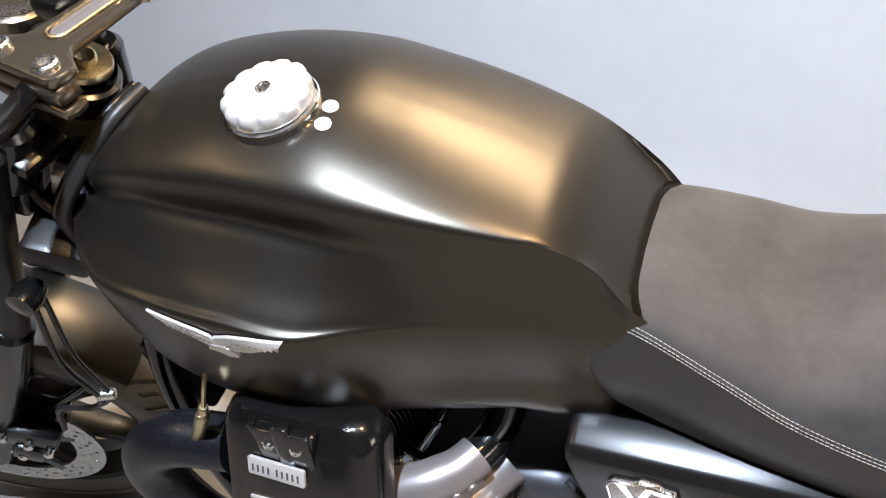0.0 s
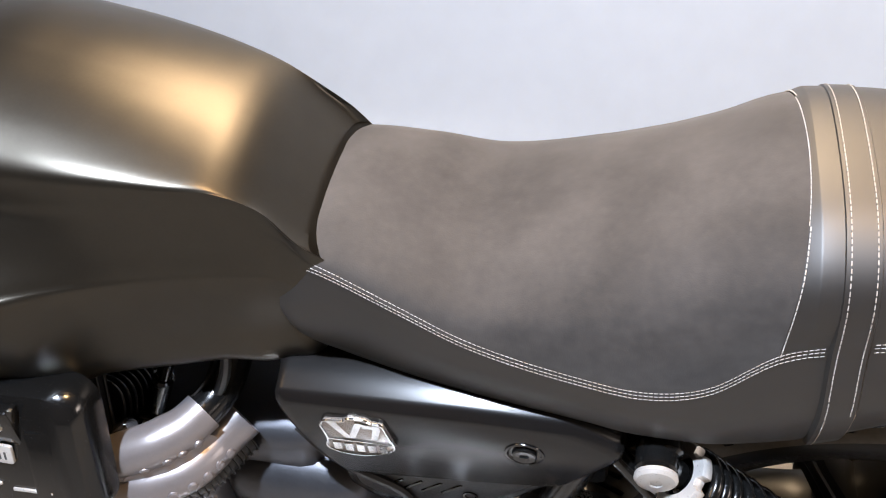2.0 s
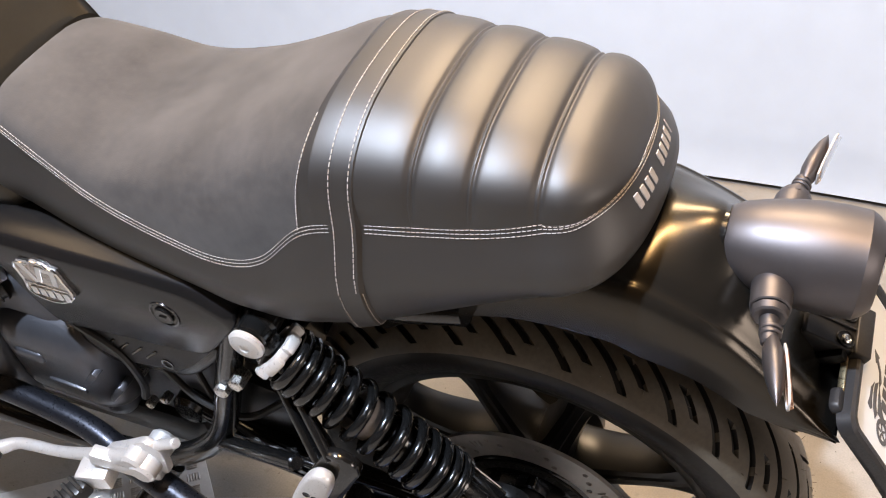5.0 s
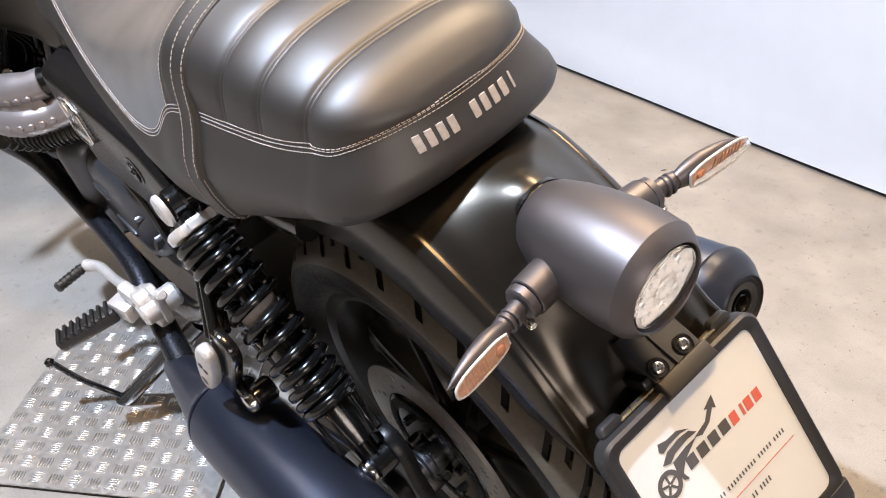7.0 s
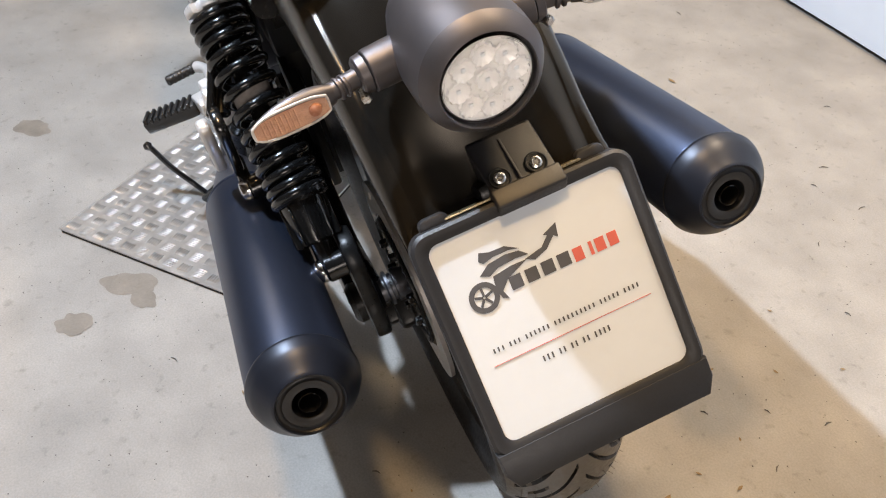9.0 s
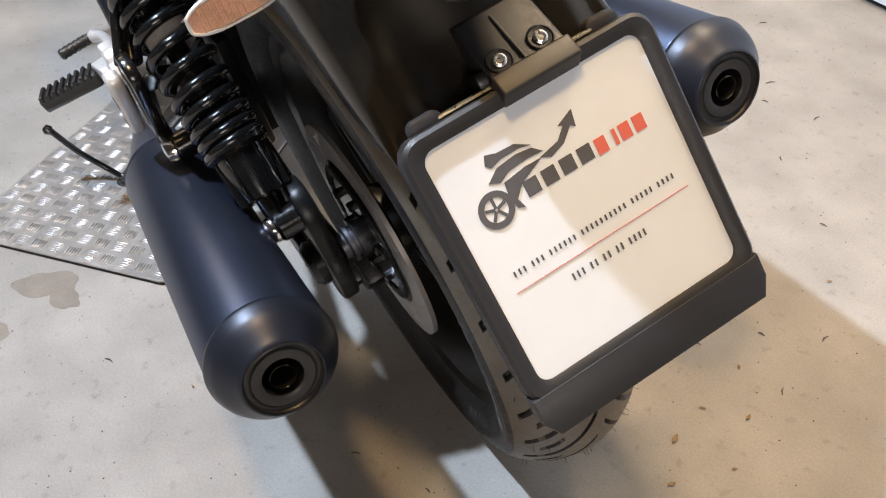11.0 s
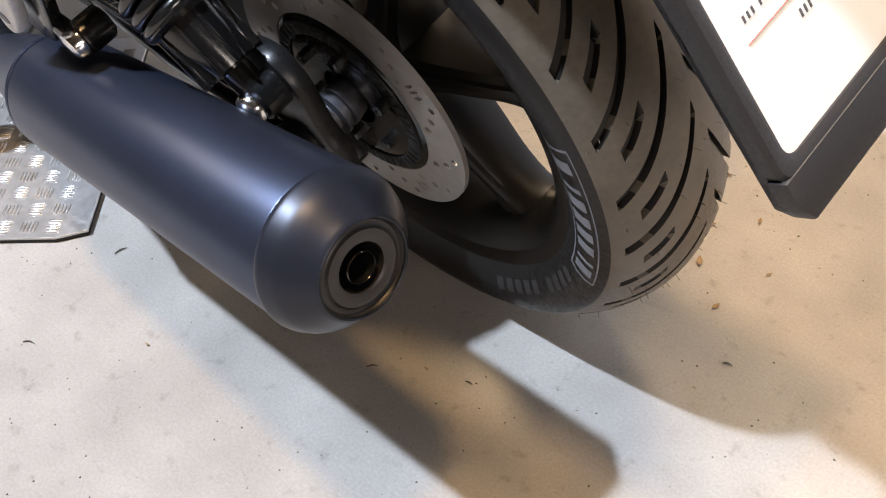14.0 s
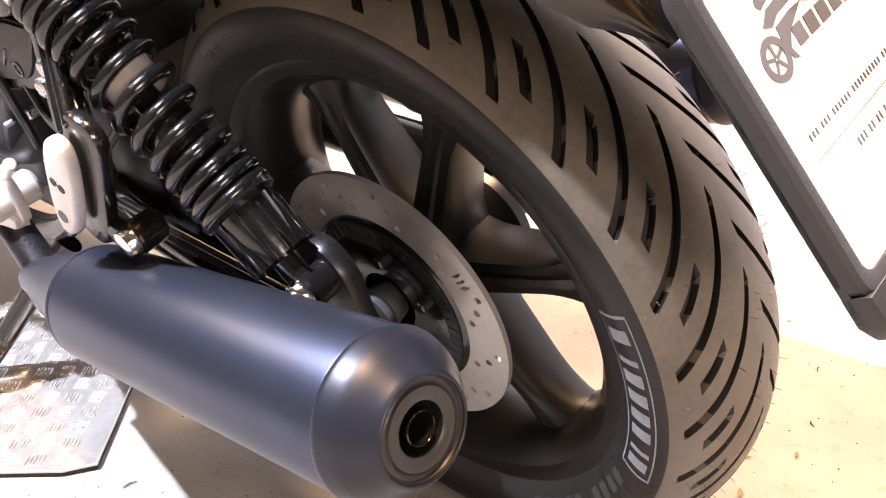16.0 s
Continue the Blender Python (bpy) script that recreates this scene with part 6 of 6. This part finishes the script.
front("disc_carrier", join(lathe([(-0.004, 0.03), (-0.004, 0.07), (0.004, 0.07), (0.004, 0.03)], (FX, -0.064, FZ), (0, 1, 0), 40), *[block(0.062, 0.006, 0.018, Matrix.Translation((FX + 0.092 * math.cos(a), -0.066, FZ + 0.092 * math.sin(a))) @ Euler((0, -a, 0)).to_matrix().to_4x4(), 0.002, 1) for a in (2 * math.pi * k / 5 for k in range(5))]), BLACK, front_wheel)
CALIPER = STEER @ Matrix.Translation((-0.080, 0, 0))
cal = part("front_caliper", join(block(0.085, 0.075, 0.060, pose(-1.390, -0.080, 0.405, 0, 35, 0), 0.012), block(0.05, 0.085, 0.045, pose(-1.405, -0.082, 0.375, 0, 35, 0), 0.008), block(0.07, 0.02, 0.05, pose(-1.440, -0.095, 0.42, 0, 35, 0), 0.006)), BLACK, bike, "black four-piston front brake caliper", CALIPER)
for dx, dz in ((0.0, 0.0), (-0.03, -0.035), (0.018, -0.028), (-0.055, 0.012), (-0.028, 0.026)):
    part("caliper_bolt", rod((-1.385 + dx, -0.115, 0.408 + dz), (-1.385 + dx, -0.128, 0.408 + dz), 0.0075, n=12), CHROME, cal, "", CALIPER)
part("logo_strip", block(0.050, 0.001, 0.008, pose(-1.415, -0.1185, 0.365, 0, 35, 0), 0), ALLOY, cal, "", CALIPER)
rows = []
for a in np.linspace(28, 122, 50):
    c, s = math.cos(radians(a)), math.sin(radians(a))
    rows.append([(FX + (0.345 + d) * c, y, FZ + (0.345 + d) * s) for y, d in spline([(-0.070, -0.060), (-0.071, -0.030), (-0.058, -0.006), (0, 0.003), (0.058, -0.006), (0.071, -0.030), (0.070, -0.060)], 25)])
fguard = front("front_mudguard", grid(rows), TANK, bike, "satin black front mudguard")
front("guard_stay", join(*[rod((FX + 0.02, s * 0.082, FZ + 0.03), (FX + 0.25, s * 0.073, FZ + 0.185), 0.0055) for s in (-1, 1)], *[rod((FX + 0.05, s * 0.095, FZ + 0.10), (FX + 0.19, s * 0.075, FZ + 0.235), 0.006) for s in (-1, 1)]), BLACK, fguard)
for run in (([(-1.225, -0.118, 0.80), (-1.262, -0.128, 0.66), (-1.262, -0.125, 0.565), (-1.300, -0.118, 0.520), (-1.36, -0.112, 0.505), (-1.39, -0.11, 0.44)], 0.0042), ([(-1.215, -0.112, 0.80), (-1.248, -0.118, 0.66), (-1.250, -0.119, 0.565), (-1.295, -0.110, 0.512), (-1.36, -0.105, 0.490), (-1.40, -0.10, 0.45)], 0.0036), ([(-1.235, -0.112, 0.79), (-1.27, -0.12, 0.65), (-1.258, -0.121, 0.560)], 0.003)):
    front("brake_hose", tube(*run, 8, 60), CABLE, fork, "black brake hose held by a clip")
front("hose_clip", rod((-1.266, -0.124, 0.566), (-1.242, -0.118, 0.560), 0.008), STEEL, fork)
front("small_lamp", join(lathe([(0, 0.0001), (0.002, 0.014), (0.02, 0.019), (0.035, 0.017), (0.038, 0.0001)], (-1.22, -0.105, 0.795), (-0.2, -1, 0.1), 24)), BLACK, fork)
for run in (([(-1.12, -0.03, 0.90), (-1.08, -0.06, 0.86), (-1.02, -0.05, 0.83)], 0.010), ([(-1.15, -0.05, 0.86), (-1.11, -0.085, 0.83), (-1.04, -0.07, 0.80)], 0.008), ([(-1.16, -0.02, 0.90), (-1.12, -0.065, 0.88), (-1.09, -0.07, 0.82), (-1.07, -0.05, 0.76)], 0.006), ([(-1.18, -0.07, 0.96), (-1.15, -0.09, 0.88), (-1.09, -0.08, 0.84)], 0.005)):
    part("head_lead", tube(*run, 10, 24), CABLE, bike, "black lead at the steering head")
cooler = part("oil_cooler", block(0.05, 0.20, 0.12, pose(-1.10, 0, 0.60, 0, -12, 0), 0.006), BLACK2, bike)
for k in range(9):
    part("cooling_fin", block(0.052, 0.19, 0.003, pose(-1.10, 0, 0.555 + 0.011 * k, 0, -12, 0), 0), BLACK2, cooler)

# ---- the sheet hanging behind ----
rs = random.Random(7)
ph = [(rs.uniform(0.8, 4), rs.uniform(0, 6.3), rs.uniform(-1.6, 1.6), rs.uniform(0.004, 0.014)) for _ in range(9)]


def sheet_y(x, z):
    return 1.345 + sum(a * math.sin(f * x * 1.7 + p + s * z) for f, p, s, a in ph) * (0.35 + 0.3 * z) + 0.012 * math.exp(-((z - 0.05) / 0.05) ** 2) * math.sin(2.3 * x + 1) - 0.02 * math.exp(-z / 0.12)


tagged(part("hanging_sheet", grid([[(x, sheet_y(x, z), z) for x in np.linspace(-4.15, 4.15, 160)] for z in np.linspace(0.014, 3.05, 60)]), SHEET), "pale blue-white sheet hanging close to the floor", "sheet")
tagged(part("wall_skirting", (*block(8.3, 0.05, 0.012, pose(0, 1.395, 0.006), 0), False), BLACK2), "dark strip along the foot of the wall", "trim", kind="structure")

# ---- tread plate on the floor ----
ca, cb, cd = Vector((-0.634, -0.585, 0)), Vector((-0.340, -0.314, 0)), Vector((-0.955, -0.294, 0))
ex, ey = (cb - ca).normalized(), (cd - ca)
lx1, ly1 = (cb - ca).length, (ey - ex * ey.dot(ex)).length
ey = Vector((-ex.y, ex.x, 0))
PM = Matrix((ex, ey, Vector((0, 0, 1)))).transposed().to_4x4()
PM.translation = ca
plate_body = slab([(0, 0), (lx1 - 0.035, -0.002), (lx1 + 0.002, 0.010), (lx1 - 0.02, ly1), (0.004, ly1 + 0.004)], 0.004, PM @ pose(0, 0, 0.0085), 0.0008, 1)
tread = tagged(part("tread_plate", plate_body, TREAD), "scuffed aluminium tread plate lying under the side stand", "metal plate")
bar = [tuple(v) for v in lathe([(-0.0115, 0.0001), (-0.0095, 0.0018), (0, 0.0026), (0.0095, 0.0018), (0.0115, 0.0001)], (0, 0, 0), (1, 0, 0), 8)[0]]
barf = lathe([(-0.0115, 0.0001), (-0.0095, 0.0018), (0, 0.0026), (0.0095, 0.0018), (0.0115, 0.0001)], (0, 0, 0), (1, 0, 0), 8)[1]
lugs = []
n = 0
cell = 0.0310
for i in range(int(lx1 / cell)):
    for j in range(int(ly1 / cell)):
        turn = 0 if (i + j) % 2 else 90
        c = PM @ Vector((cell * (i + 0.55), cell * (j + 0.55), 0.0104))
        for q in (-2, -1, 0, 1, 2):
            m = Matrix.Translation(c) @ PM.to_3x3().to_4x4() @ pose(0, 0, 0, 0, 0, turn + 45 * 0) @ pose(0, q * 0.0046, 0) @ Matrix.Diagonal((0.86, 0.78, 1.0, 1))
            lugs.append(moved((bar, barf), m))
# Black slab under the plate, standing in for the shadow gap at its edge.
part("edge_shadow", slab([(0.002, 0.002), (lx1 - 0.036, 0.0), (lx1, 0.011), (lx1 - 0.021, ly1 - 0.002), (0.006, ly1 + 0.002)], 0.0062, PM @ pose(0, 0, 0.0033), 0), BLACK2, tread)
tagged(part("tread_relief", join(*lugs), TREAD, tread), kind="stuff")


# ---- oil marks and debris ----
def blot(cx, cy, r, stretch, turn, seed):
    rr = random.Random(seed)
    ks = [(k, rr.uniform(0, 6.3), rr.uniform(0.03, 0.16) / k ** 0.5) for k in range(2, 9)]
    pts = []
    for k in range(64):
        a = 2 * math.pi * k / 64
        q = r * (1 + sum(am * math.sin(kk * a + p) for kk, p, am in ks))
        u, v = q * math.cos(a) * stretch, q * math.sin(a)
        t = radians(turn)
        pts.append((cx + u * math.cos(t) - v * math.sin(t), cy + u * math.sin(t) + v * math.cos(t), 0.0006))
    return [*pts, (cx, cy, 0.0007)], [(k, (k + 1) % 64, 64) for k in range(64)]


for k, (x, y, r, st, tn) in enumerate(((-0.382, -0.578, 0.026, 1.1, 20), (-0.452, -0.485, 0.030, 1.5, 60), (-0.405, -0.468, 0.020, 1.2, 0), (-1.02, -0.62, 0.03, 1.3, 40), (-0.80, -0.72, 0.022, 1.2, 0))):
    tagged(part("oil_mark", blot(x, y, r, st, tn, k), STAIN), "dark dried oil mark on the concrete", "stain", "oil marks on the floor")
DRY = mat("dry_leaf_scrap", (0.20, 0.13, 0.06), 0.8, 0, 0.3, 200)
GRIT = mat("dark_grit", (0.07, 0.06, 0.05), 0.9, 0, 0.3, 200)


def twig(x, y, l, turn, kind):
    if kind:
        v, f = grid([[(u * l, w * l * 0.22 * math.sin(math.pi * (u + 0.5)), 0.0012 + 0.25 * l * u * u + 0.05 * l * abs(w)) for w in (-1, 0, 1)] for u in np.linspace(-0.5, 0.5, 7)])
        ob = part("leaf_scrap", (v, f), DRY, m=pose(x, y, 0.0008, 0, 0, turn))
        tagged(ob, "curled dry leaf scrap on the floor", "debris", "scraps on the floor")
    else:
        ob = part("splinter", tube([(-l / 2, 0, 0.0012), (0, l * 0.12, 0.0018), (l / 2, 0, 0.0012)], [0.0006, 0.0010, 0.0004], 6, 8), GRIT, m=pose(x, y, 0.0004, 0, 0, turn))
        tagged(ob, "thin dark splinter on the floor", "debris", "scraps on the floor")
    return ob


for x, y, l, tn, kd in ((-0.766, 0.776, 0.022, 10, 1), (-0.351, 0.876, 0.020, 70, 0), (-0.212, 0.853, 0.018, 100, 0), (-0.305, 0.814, 0.012, 30, 0), (0.088, 0.422, 0.010, 20, 1), (0.119, 0.525, 0.009, 60, 1), (-1.083, 0.998, 0.02, 0, 0), (0.231, 0.137, 0.016, 120, 1), (0.101, -0.180, 0.006, 0, 1), (-0.148, -0.356, 0.006, 0, 1), (-0.249, -0.441, 0.014, 30, 0), (0.320, -0.018, 0.005, 0, 1), (-0.293, -0.295, 0.016, 80, 0), (0.056, -0.215, 0.012, 50, 0), (0.146, -0.164, 0.008, 10, 0), (-0.15, 0.70, 0.014, 140, 0), (0.02, 0.62, 0.012, 15, 0), (-0.55, 1.05, 0.016, 60, 0), (0.26, -0.34, 0.010, 20, 0), (0.10, -0.42, 0.009, 70, 0), (0.21, 0.20, 0.009, 40, 1), (0.25, 0.24, 0.011, 110, 1), (0.18, 0.29, 0.008, 160, 1), (0.28, 0.09, 0.012, 75, 1), (0.15, 0.36, 0.010, 20, 0), (0.24, 0.31, 0.013, 130, 0), (0.30, 0.17, 0.008, 60, 1), (0.05, 0.33, 0.009, 95, 1), (0.12, 0.27, 0.012, 35, 0), (0.33, 0.03, 0.010, 15, 0), (-0.03, 0.50, 0.009, 50, 1), (0.20, 0.43, 0.014, 100, 0)):
    twig(x, y, l, tn, kd)
rg = random.Random(11)
gv = []
for k in range(1500):
    x, y, s = rg.uniform(-1.3, 0.7), rg.uniform(-0.8, 1.25), rg.uniform(0.0005, 0.0016)
    gv.append(([(x + s, y, 0), (x - s, y + s * 0.7, 0), (x - s * 0.6, y - s, 0), (x, y, s)], [(0, 1, 3), (1, 2, 3), (2, 0, 3)]))
tagged(part("grit", join(*gv), GRIT), "fine dark grit scattered over the concrete", "grit", kind="stuff")
